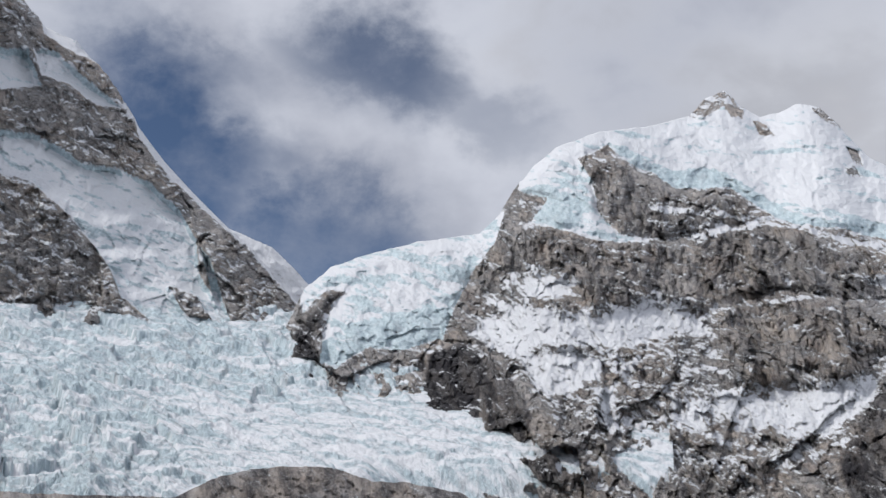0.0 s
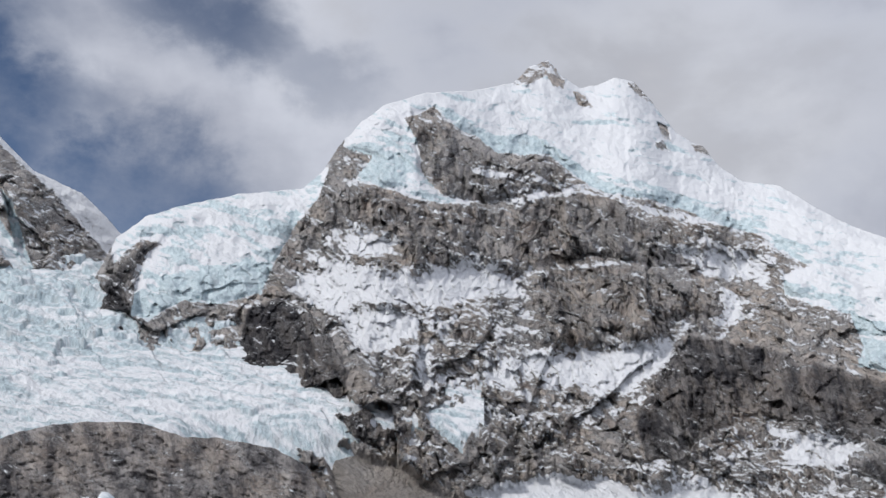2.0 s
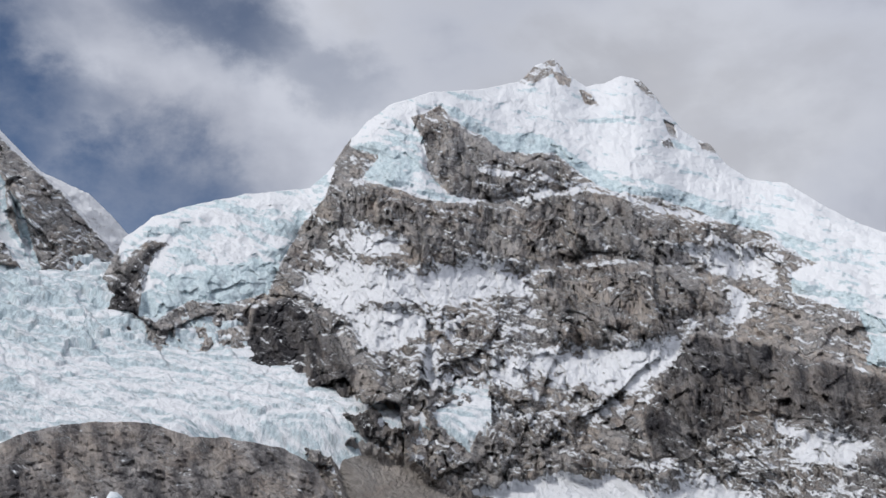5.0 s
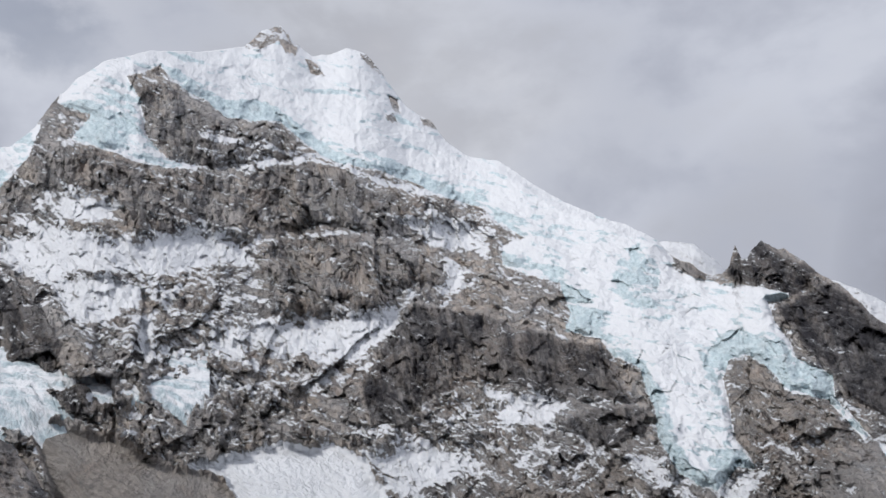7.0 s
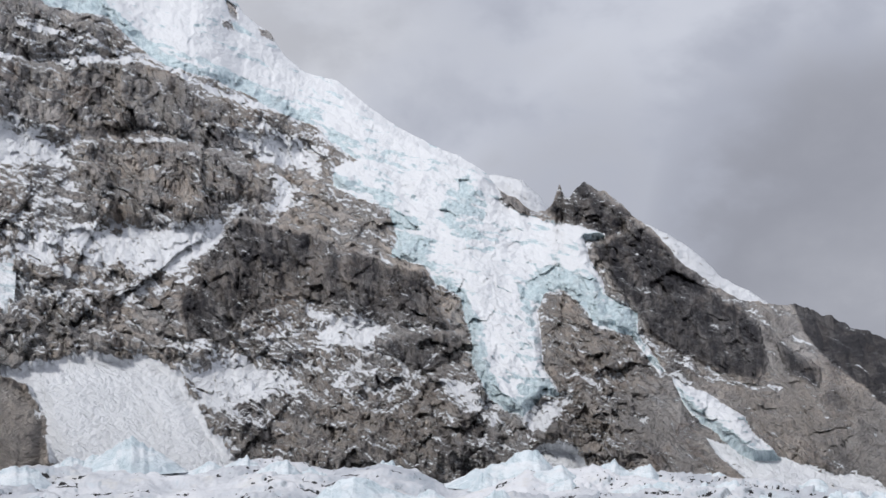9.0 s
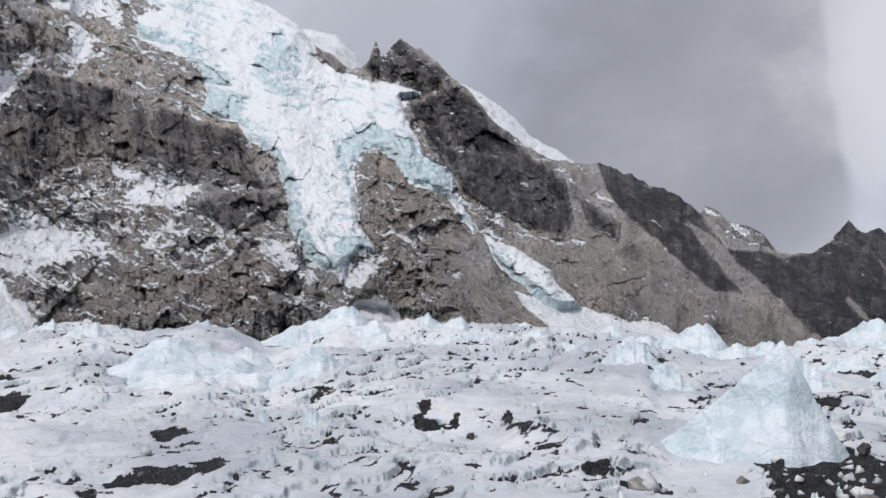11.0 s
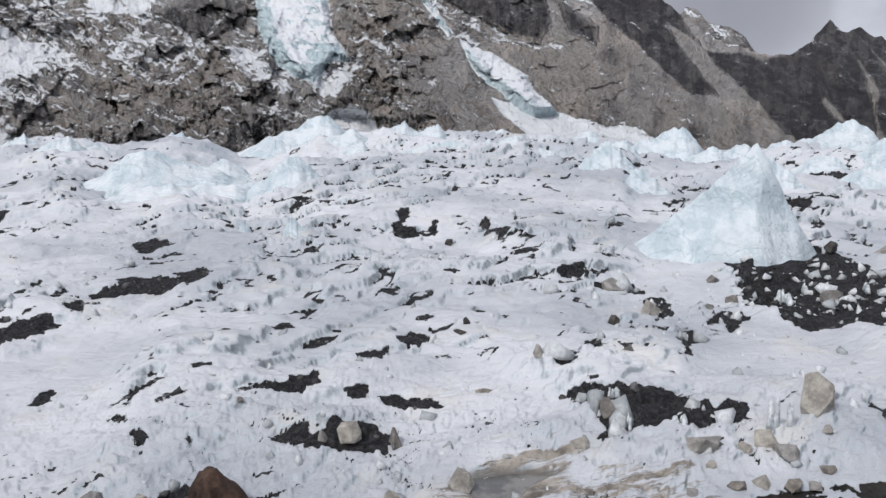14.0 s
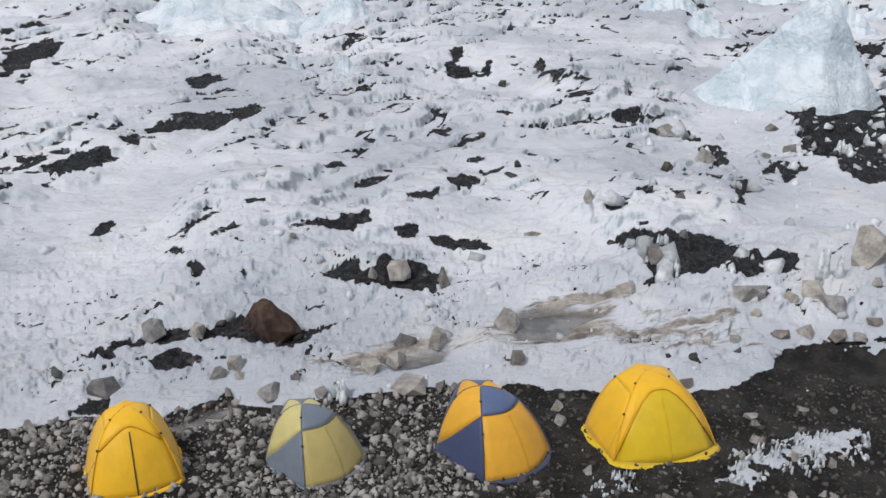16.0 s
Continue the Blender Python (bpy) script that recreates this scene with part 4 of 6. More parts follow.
NUNATAKS = [[(15.10, 22.90), (16.33, 23.76), (17.10, 24.12), (17.38, 23.32), (16.50, 22.87)], [(17.55, 23.09), (18.24, 22.97), (18.06, 22.18), (17.72, 22.26)], [(22.00, 22.48), (23.00, 22.26), (23.47, 21.29), (22.65, 21.71)], [(23.60, 20.01), (24.25, 19.82), (24.38, 18.86), (23.80, 19.21)], [(25.37, 19.11), (26.47, 18.50), (25.99, 18.44)],
    [(14.67, 22.60), (15.61, 23.67), (16.82, 24.12), (17.62, 23.46), (18.05, 22.39), (17.35, 22.29), (16.87, 23.07), (15.66, 22.46)], [(18.40, 22.25), (19.34, 22.02), (19.90, 20.97), (18.80, 21.27)],
    [(21.96, 22.37), (22.82, 22.22), (23.56, 21.03), (22.62, 21.60)], [(23.37, 19.01), (23.95, 18.98), (24.12, 18.42), (23.45, 18.59)], [(25.39, 18.88), (26.37, 18.49), (26.51, 18.06), (25.69, 18.31)],
    [(39.97, 9.89), (40.31, 10.09), (41.52, 9.29), (42.71, 8.49), (42.51, 7.99), (40.99, 8.62)], [(42.49, 7.76), (43.08, 9.16), (43.73, 10.07), (45.10, 10.26), (47.20, 9.11), (46.42, 7.30), (44.33, 7.62)]]


build_wall()

# ---- the shoulder on the far side of the icefall ----
SHOULDER = [(-32.0, 3500.0, 33.0)] + [(-27.48, 3500, 26.99), (-26.24, 3500, 26.91), (-24.99, 3500, 25.83), (-23.02, 3450, 25.29), (-21.24, 3400, 23.90), (-20.12, 3350, 22.67), (-18.98, 3300, 21.26), (-17.33, 3250, 19.55), (-15.54, 3200, 17.98), (-13.41, 3150, 16.22), (-11.81, 3100, 14.87), (-10.19, 3050, 13.16), (-8.70, 3000, 11.67), (-6.29, 2950, 8.74)]


def build_shoulder():
    b = np.linspace(-31, -3.0, 380)
    v = np.concatenate([np.linspace(0, 1, 230), np.linspace(1.05, 2, 10)])[:, None]
    rs, es = profile(SHOULDER, b)
    s = np.minimum(v, 1)
    el = 8.0 + (es - 8.0) * s
    r = 2500 + (rs - 2500) * s ** 1.2
    B = np.broadcast_to(b, el.shape)
    x, y, z = place(r, el, B)
    edge, back = smooth(1.0, 0.97, v), np.maximum(v - 1, 0)
    icy = union([[(-28.19, 23.97), (-25.55, 24.36), (-24.53, 22.58), (-27.83, 21.65)],
                 [(-25.42, 24.54), (-24.02, 24.50), (-21.95, 23.17), (-20.15, 22.14), (-21.48, 22.00), (-23.18, 22.91), (-24.76, 23.15)],
                 [(-19.18, 21.58), (-17.57, 20.26), (-15.41, 18.31), (-12.54, 15.70), (-13.30, 15.74), (-15.85, 17.78), (-17.27, 18.92), (-18.87, 20.48)],
                 [(-25.01, 25.97), (-22.52, 25.08), (-20.93, 24.01), (-23.10, 24.67), (-24.83, 25.35)],
                 [(-27.55, 19.75), (-24.62, 19.95), (-22.03, 18.80), (-20.14, 18.74), (-17.83, 18.06), (-16.07, 16.63), (-15.02, 15.11), (-14.72, 13.19), (-13.51, 11.49), (-12.73, 9.76), (-16.05, 9.56), (-17.72, 10.72), (-18.89, 11.58), (-19.83, 13.23), (-20.90, 14.54), (-22.27, 15.79), (-23.61, 16.86), (-24.89, 17.51), (-27.22, 17.54)],
                 [(-14.94, 14.96), (-14.16, 14.21), (-13.21, 11.68), (-12.44, 10.10), (-13.08, 10.07), (-13.90, 12.28)]], B, el)
    icy = np.minimum(icy, -union([[(-16.31, 12.36), (-14.84, 11.95), (-13.60, 10.52), (-15.21, 10.74)]], B, el))
    U, V, none = B * 55.0, el * 55.0, 0 * el
    wob = 0.22 * fbm(U, V, none, 150, 6, 0.6)
    icy = icy + wob
    edged = smooth(-0.1, 0.2, icy)
    gully = fbm(U - 0.3 * V, V * 0.5, none, 500, 3, 0.5, True, 6.0)
    crag = fbm(U, V * 0.7, none, 220, 8, 0.58, True, 2.0)
    bench = 0.7 * steps((V + 0.5 * U) / 90 + 3.0 * fbm(U, V, none, 500, 5)) + 0.4 * steps((V - 0.4 * U) / 34 + 1.8 * fbm(U, V, none, 150, 4, 0.5, False, 3.0))
    flute = fbm(U - 0.3 * V, V * 0.15, none, 110, 5, 0.5, True, 5.0)
    push = ((1 - edged) * (110 * gully + 40 * crag + 28 * bench + 75 * facets(U + 0.2 * V, V, 190, 3) + 40 * facets(U - 0.3 * V, V, 75, 8) + 22 * facets(U, V, 30, 17)) + edged * (25 + 16 * flute + 14 * facets(U, V, 90, 6) + 7 * facets(U, V, 36, 13) + 50 * steps((V + 0.3 * U) / 160 + 1.5 * fbm(U, V, none, 400, 4)))) * (0.2 + 0.8 * edge)
    k = 1 - push / r
    x, y = x * k, y * k
    z = EYE + (z - EYE) * k + 14 * (1 - edged) * fbm(U, V, none, 60, 5, 0.6, True)
    far = 1 + 0.2 * back
    x, y, z = x * far, y * far, z - 900 * back
    nz = sheet_normals(x, y, z)[..., 2]
    usual = np.apply_along_axis(blurred, 1, np.apply_along_axis(blurred, 0, nz, 25), 41)
    ridge_snow = smooth(0.93, 0.985, v) * smooth(-22, -15, B) * 1.1
    snow = 1.2 * (nz - usual) + 0.26 + 0.5 * fbm(U, V, none, 300, 4, 0.55, False, 8.0) + ridge_snow
    cell = (icy[:-1, :-1] + icy[1:, 1:]) / 2 > 0
    cell[229:] = False
    ob = sheet("mountain", x, y, z, M_ROCK, ~cell, {"snow": snow - 0.12, "dark": none, "brown": none, "cliff": 0.4 + none, "along": U, "up": V})
    tagged(ob, "steep snowy rock shoulder rising above the icefall", "mountain", kind="structure")
    ob = sheet("snow_face", x, y, z, M_ICE, cell, {"snow": 0.45 - 0.40 * smooth(19, 12, el + 2 * fbm(U, V, none, 250, 4)), "along": U, "up": V})
    tagged(ob, "steep fluted snow and ice face on the shoulder", "glacier", kind="structure")


build_shoulder()


# ---- the icefall ----
def build_icefall():
    b = np.linspace(-31, 13, 560)
    r = np.geomspace(1000, 3000, 330)[:, None]
    B, R = np.broadcast_to(b, (330, 560)), np.broadcast_to(r, (330, 560))
    z = np.interp(R, [900, 1000, 1400, 1970, 2700, 3000], [-90, -60, 68, 254, 540, 590])
    x, y = R * np.sin(np.radians(B)), R * np.cos(np.radians(B))
    calm = smooth(-22, -9, B + 3 * fbm(x, y, z, 200, 3)) * smooth(1980, 1720, R - 12 * np.maximum(B + 8, 0))
    toe = R + 40 * fbm(x, y, z, 220, 3)
    z = z - 190 * smooth(1480, 1180, toe) * smooth(-5, -1, B)
    blocks = fbm(x, y, z, 75, 6, 0.58, True)
    terr = steps(z / 34 + 2.2 * fbm(x, y, z, 260, 4, 0.55) + 0.5 * blocks, 0.3) * smooth(-0.4, 0.3, fbm(x, y, z, 200, 3, 0.5, False, 9.0))
    waves = fbm(x * 0.5, y, z, 170, 4, 0.55, True, 4.0)
    swirl = fbm(x * 0.25 + 0.2 * y, y, z, 60, 5, 0.6, True, 6.0)
    A, C = B * 35.0, np.log(R) * 1100.0
    chunks = 20 * facets(A, C, 110, 5) + 12 * facets(A + 0.3 * C, C, 48, 12) + 5 * facets(A, C, 20, 21)
    z = z + (1 - 0.85 * calm) * (10 * blocks + 20 * waves - 4 * terr + chunks) + calm * 0.12 * chunks + calm * (7 * swirl + 2 * fbm(x, y, z, 30, 4, 0.6, True))
    ob = sheet("icefall", x, y, z, M_FALL, None, {"snow": -0.24 + 0.30 * calm + 0.34 * fbm(A, C, 0 * z, 240, 5, 0.6, False, 2.0) - 0.12 * smooth(-0.3, 0.5, -waves) * (1 - calm), "along": B * 35.0, "up": np.log(R) * 900.0})
    tagged(ob, "wide broken icefall of pale blue seracs pouring down the valley", "icefall", kind="structure")


M_FALL = ice_material("icefall_ice", 1.1, 0.40, 1.30, 0.7, True, 1.4, (0.36, 0.45, 0.495), (0.56, 0.665, 0.71), 1.1)


build_icefall()

# ---- far ridges behind the wall and in the notch ----
def far_ridge(line, snow, dark, label):
    b = np.linspace(line[0][0], line[-1][0], 160)
    v = np.concatenate([np.linspace(0, 1, 60), np.linspace(1.1, 2, 5)])[:, None]
    rs, es = profile(line, b)
    s = np.minimum(v, 1)
    el = es - 7.0 * (1 - s)
    x, y, z = place(rs - 500 * (1 - s), el, np.broadcast_to(b, el.shape))
    back = np.maximum(v - 1, 0)
    k = 1 - 60 * fbm(x, y, z, 260, 6, 0.58, True) * smooth(1, 0.9, v) / rs
    x, y, z = x * k, y * k, z + 10 * fbm(x, y, z, 70, 4, 0.6, True)
    x, y, z = x * (1 + 0.1 * back), y * (1 + 0.1 * back), z - 500 * back
    nz = sheet_normals(x, y, z)[..., 2]
    ob = sheet("far_ridge", x, y, z, M_ROCK, None, {"snow": (nz - 0.6) * 0.8 + snow, "dark": dark + 0 * nz, "brown": 0 * nz, "along": 0 * nz + b * 60.0, "up": el * 60.0})
    tagged(ob, label, "mountain", kind="structure")


far_ridge([(-14.08, 4300, 16.33), (-12.03, 4300, 15.61), (-10.66, 4300, 15.11), (-9.52, 4300, 14.19), (-7.82, 4300, 12.63), (-5.07, 4300, 11.42)], 1.4, 0.0, "distant white snow ridge in the notch above the icefall")
far_ridge([(38.10, 3500, 10.68), (39.94, 3500, 10.71), (41.43, 3500, 10.40), (42.40, 3500, 9.58), (43.35, 3500, 8.30), (45.28, 3500, 7.92), (48.76, 3500, 7.72), (50.28, 3500, 6.95), (51.45, 3500, 6.08), (52.87, 3500, 4.61), (54.30, 3500, 3.85), (55.67, 3500, 2.89), (57.27, 3500, 1.59)], 1.4, 0.0, "distant white snow slope behind the dark ridge")
far_ridge([(61.37, 2900, -0.49), (62.32, 2900, -0.00), (62.69, 2900, 0.58), (63.26, 2900, 0.42), (63.90, 2900, -0.32), (65.15, 2900, -0.54), (65.94, 2900, -1.11), (66.72, 2900, -2.13), (67.97, 2900, -3.63)], 0.1, 0.4, "distant dark peak dusted with snow")

# ---- rock hill in front of the icefall ----
HILL = [(-40.0, 950.0, 1.0)] + [(-14.95, 950, 0.74), (-13.14, 950, 1.78), (-11.03, 950, 2.39), (-8.54, 950, 2.63), (-5.93, 950, 2.54), (-4.11, 950, 1.84), (-2.29, 930, 1.85), (0.82, 920, 1.39), (2.73, 900, 0.44), (4.05, 880, -1.30), (5.04, 860, -3.02), (6.04, 850, -5.17)]


def build_hill():
    b = np.linspace(-38, 6.0, 420)
    v = np.concatenate([np.linspace(0, 1, 120), np.linspace(1.05, 2, 8)])[:, None]
    rs, es = profile(HILL, b)
    s = np.minimum(v, 1)
    el = -9.0 + (es + 9.0) * s
    r = rs * (0.62 + 0.38 * s ** 1.3)
    x, y, z = place(r, el, np.broadcast_to(b, el.shape))
    edge, back = smooth(1.0, 0.95, v), np.maximum(v - 1, 0)
    bench = steps((z + 0.3 * x) / 16 + 1.8 * fbm(x, y, z, 80, 4)) + 0.4 * steps((z - 0.2 * x) / 6 + 2 * fbm(x, y, z, 30, 4))
    A, C = 0 * el + b * 15.0, el * 15.0
    k = 1 - (9 * fbm(A + 0.4 * C, C, 0 * el, 60, 6, 0.58, True) + 7 * bench + 5 * facets(A, C, 26, 7) + 7 * facets(A + 0.4 * C, C * 1.6, 11, 10) + 4.5 * facets(A - 0.3 * C, C * 1.8, 4.5, 19)) * (0.2 + 0.8 * edge) / r
    x, y, z = x * k, y * k, EYE + (z - EYE) * k + 3 * fbm(x, y, z, 30, 5, 0.62, True)
    x, y, z = x * (1 + 0.25 * back), y * (1 + 0.25 * back), z - 150 * back
    nz = sheet_normals(x, y, z)[..., 2]
    ob = sheet("rock_hill", x, y, z, M_HILL, None, {"snow": (nz - 0.95) * 0.5 - 0.35, "dark": 0.44 + 0 * nz, "brown": 0.05 + 0.4 * smooth(0.0, 0.4, fbm(x, y, z, 70, 3)), "cliff": 0.35 + 0 * nz, "along": 0 * nz + b * 15.0, "up": el * 15.0})
    tagged(ob, "low rounded hill of bare brown-grey rock", "hill", kind="structure")


M_HILL = mountain_material("hill_rock", 3.4)
build_hill()

# ---- glacier and camp ground ----
CREST = [(-60.0, 112.0, -6.6), (-14.0, 112.0, -6.2), (5.0, 105.0, -6.8)] + [(12.84, 92, -6.70), (15.61, 92, -6.66), (19.96, 92, -6.43), (21.48, 92, -6.83), (25.17, 92, -6.53), (27.38, 92, -6.36), (29.63, 92, -6.79), (33.83, 92, -6.57), (35.47, 92, -7.00), (37.10, 92, -7.80), (39.38, 92, -7.37), (41.98, 92, -6.69), (44.23, 92, -6.86), (45.83, 92, -6.76), (42.08, 92, -6.95), (44.99, 92, -6.78), (48.61, 92, -6.83), (51.27, 92, -6.91), (53.95, 92, -7.08), (56.30, 92, -7.24), (59.65, 92, -7.21), (60.32, 92, -7.93), (65.26, 92, -7.82), (68.47, 92, -7.49), (71.90, 92, -7.36), (74.64, 92, -7.64), (75.82, 92, -7.64), (79.45, 92, -7.07)]
CREST.append((110.0, 92.0, -6.6))
crest_b = np.linspace(-60, 110, 1701)
crest_r, crest_e = (blurred(f, 15) for f in profile(CREST, crest_b))

# dark debris showing through the snow, and painted shade, in metres from the camera
DEBRIS_AND_SHADE = [[(21.6, 55.7), (23.1, 56.1), (25.0, 57.1), (25.6, 55.7), (24.6, 55.0), (22.3, 53.3), (19.3, 50.3)],
    [(20.0, 38.0), (21.3, 37.5), (23.7, 37.6), (23.7, 36.7), (21.7, 36.4), (19.5, 36.3)],
    [(23.9, 37.0), (26.2, 37.7), (25.0, 35.5), (24.0, 36.3)],
    [(26.2, 43.9), (27.5, 43.4), (26.9, 41.4), (25.3, 41.0), (24.9, 41.7)],
    [(14.1, 34.1), (15.8, 35.2), (17.2, 35.2), (17.3, 34.7), (15.8, 33.6), (14.4, 33.4)],
    [(17.9, 35.9), (19.7, 37.0), (18.3, 34.7), (17.5, 34.9)],
    [(17.1, 34.7), (18.6, 34.3), (17.0, 34.4)]]
# first: a mound's shaded side, painted as a dark patch
DEBRIS_AND_SHADE += [[(12.8, 28.6), (13.7, 28.8), (13.7, 27.9), (12.5, 26.8), (12.4, 28.2)],
    [(17.2, 22.8), (17.8, 22.4), (18.0, 22.1), (19.2, 22.2), (18.9, 21.7), (17.7, 21.7), (17.0, 22.3)],
    [(15.0, 27.1), (15.2, 26.7), (14.9, 25.9), (14.9, 26.9)],
    [(17.0, 25.7), (17.6, 25.2), (17.5, 24.9), (16.6, 24.9)],
    [(23.7, 23.2), (24.8, 23.2), (24.9, 22.2), (23.9, 22.0), (23.4, 22.5)],
    [(21.4, 22.5), (22.9, 22.6), (21.9, 21.8), (21.4, 22.2)],
    [(19.4, 21.0), (20.0, 20.7), (19.4, 20.2), (19.3, 20.6)]]
DEBRIS_AND_SHADE += [[(19.7, 19.8), (20.3, 19.4), (20.6, 18.4), (20.3, 18.0), (19.3, 18.7), (19.4, 19.2)],
    [(15.1, 19.6), (16.1, 20.1), (16.4, 19.2), (16.4, 18.9), (16.1, 18.8), (16.8, 18.3), (17.7, 18.1), (18.0, 17.3), (17.1, 17.0), (16.2, 17.6), (16.4, 17.0), (15.8, 18.1), (15.2, 18.8)],
    [(14.9, 18.2), (15.5, 18.0), (16.1, 17.5), (15.8, 17.4), (15.3, 18.0)],
    [(14.0, 19.0), (14.4, 18.8), (14.6, 18.3), (14.1, 18.3), (13.8, 18.7)],
    [(8.6, 20.4), (9.4, 20.5), (10.2, 20.5), (11.0, 20.5), (12.5, 19.4), (13.1, 18.1), (14.1, 17.6), (13.7, 17.3), (12.5, 17.3), (11.6, 18.1), (10.8, 19.3), (9.9, 20.4), (9.0, 19.7)],
    [(10.6, 21.4), (11.2, 21.5), (11.5, 21.0), (11.8, 20.5), (11.5, 20.5), (10.8, 21.0)],
    [(9.6, 19.3), (10.5, 19.2), (10.4, 18.6), (10.1, 18.6), (9.6, 19.0)]]
DEBRIS_AND_SHADE += [[(7.4, 18.5), (7.9, 18.7), (8.3, 18.5), (8.0, 18.0), (7.5, 18.3)],
    [(13.6, 25.1), (13.9, 24.3), (13.5, 23.7), (13.3, 24.3)],
    [(13.1, 22.9), (13.5, 22.8), (13.0, 21.9), (12.7, 22.1)],
    [(13.6, 21.4), (14.2, 21.3), (14.0, 21.1), (13.6, 21.2)],
    [(37.0, 36.1), (41.2, 39.0), (37.5, 35.3), (38.2, 34.8), (37.4, 34.3), (36.7, 35.1)],
    [(38.9, 34.9), (39.9, 35.3), (39.1, 34.3), (38.2, 34.0)],
    [(41.1, 33.2), (43.1, 34.4), (39.7, 31.0), (40.1, 32.1)]]
DEBRIS_AND_SHADE += [[(31.7, 26.6), (32.7, 25.9), (34.3, 26.2), (32.2, 26.1)],
    [(33.8, 24.5), (34.3, 23.4), (36.3, 23.2), (34.9, 22.1), (34.5, 23.2)],
    [(33.2, 22.2), (35.0, 21.8), (36.9, 20.9), (35.9, 20.0), (35.4, 21.2), (33.9, 21.9)],
    [(34.7, 19.6), (35.8, 19.0), (34.2, 17.4), (31.4, 16.6), (30.8, 15.8), (31.0, 17.0), (34.1, 18.3)],
    [(30.7, 15.9), (32.4, 15.7), (31.8, 15.3), (28.7, 13.9), (28.2, 14.2)],
    [(31.8, 15.5), (34.9, 15.9), (35.8, 15.4), (34.7, 14.6), (32.6, 14.4), (32.9, 15.0)],
    [(27.3, 17.3), (28.4, 17.4), (25.7, 15.8), (25.9, 16.3)]]
DEBRIS_AND_SHADE += [[(24.6, 16.9), (25.3, 16.5), (24.4, 16.0), (24.6, 16.7)],
    [(24.3, 15.9), (24.1, 14.8), (23.9, 14.7), (24.1, 15.6)],
    [(27.0, 15.8), (27.5, 15.5), (26.8, 15.2), (26.6, 15.4)],
    [(23.5, 15.4), (23.9, 14.6), (23.9, 13.6), (25.3, 12.6), (24.4, 11.9), (25.6, 10.6), (24.6, 10.0), (23.4, 10.7), (22.0, 12.4), (21.2, 12.9), (21.8, 13.4), (22.8, 14.9)],
    [(25.9, 9.8), (25.6, 9.3), (24.7, 8.9), (24.5, 9.3)],
    [(20.9, 13.0), (21.8, 12.7), (21.2, 12.3)],
    [(43.5, 60.1), (47.5, 61.9), (42.1, 55.4), (40.8, 55.5)]]
DEBRIS_AND_SHADE += [[(39.0, 48.7), (40.4, 47.3), (39.8, 46.9), (38.9, 48.0)],
    [(42.5, 19.3), (43.3, 17.5), (46.8, 16.5), (44.8, 13.9), (43.3, 11.7), (43.2, 9.3), (40.4, 7.2), (35.0, 5.6), (34.8, 6.1), (36.9, 8.2), (35.3, 9.4), (36.9, 11.4), (34.3, 12.2), (35.1, 13.6), (37.2, 16.0), (39.6, 17.3)],
    [(34.5, 9.2), (35.3, 7.9), (30.7, 6.3), (29.9, 6.8), (32.8, 8.4)],
    [(77.5, 30.8), (72.9, 26.0), (72.0, 21.4), (68.6, 22.3), (72.9, 27.8)],
    # the shade of an undercut ice edge, painted as a dark patch
    [(59.6, 25.8), (56.8, 20.5), (55.6, 20.4), (55.8, 23.4)],
    [(21.8, 38.1), (23.0, 37.6), (24.3, 36.3), (25.6, 36.5), (24.1, 34.7), (21.9, 35.9), (20.6, 36.1)],
    [(41.3, 11.1), (41.6, 8.9), (40.7, 8.9), (40.6, 10.7)]]
DEBRIS_AND_SHADE += [[(40.7, 39.2), (41.8, 39.2), (37.6, 35.4), (38.7, 34.2), (38.2, 34.2), (37.3, 35.3)]]
SMOOTH = [[(9.72, 30.35), (11.07, 31.04), (14.89, 32.77), (18.56, 34.70), (22.36, 35.62), (17.80, 30.64), (14.64, 26.58), (10.74, 22.39), (8.40, 20.85), (6.17, 21.28)], [(17.97, 21.05), (21.12, 21.25), (24.16, 20.43), (23.75, 16.33), (23.10, 15.03), (21.50, 14.31), (18.62, 15.68), (17.07, 16.78), (18.49, 18.63)],
    [(31.56, 15.25), (34.70, 14.81), (36.26, 11.23), (30.12, 8.98), (28.53, 11.33), (27.50, 13.10)], [(37.87, 33.79), (38.47, 31.21), (37.42, 27.88), (35.60, 28.16), (33.95, 29.91)], [(30.96, 19.44), (42.22, 23.62), (42.22, 20.36), (36.98, 16.42), (33.19, 17.09)]]
TAN = [[(12.39, 16.31), (13.86, 16.38), (14.73, 16.08), (15.81, 15.14), (17.16, 15.00), (18.19, 14.72), (19.09, 14.49), (20.27, 13.85), (20.61, 12.98), (19.97, 12.90), (19.16, 12.69), (19.84, 11.94), (20.88, 10.76), (20.97, 9.84), (20.38, 9.36), (19.09, 10.64), (17.72, 12.17), (16.79, 13.02), (15.38, 13.97), (14.37, 14.90), (12.87, 15.25), (12.27, 15.95)]]
POND = [[(17.83, 14.64), (18.79, 13.86), (19.28, 13.08), (18.31, 13.27), (17.44, 13.09), (16.99, 13.81)]]
PUDDLES = [[(13.86, 15.36), (15.16, 14.71), (14.77, 14.53), (13.73, 15.02)], [(8.47, 17.12), (9.17, 16.85), (10.17, 16.70), (9.95, 16.48), (9.02, 16.61)]]
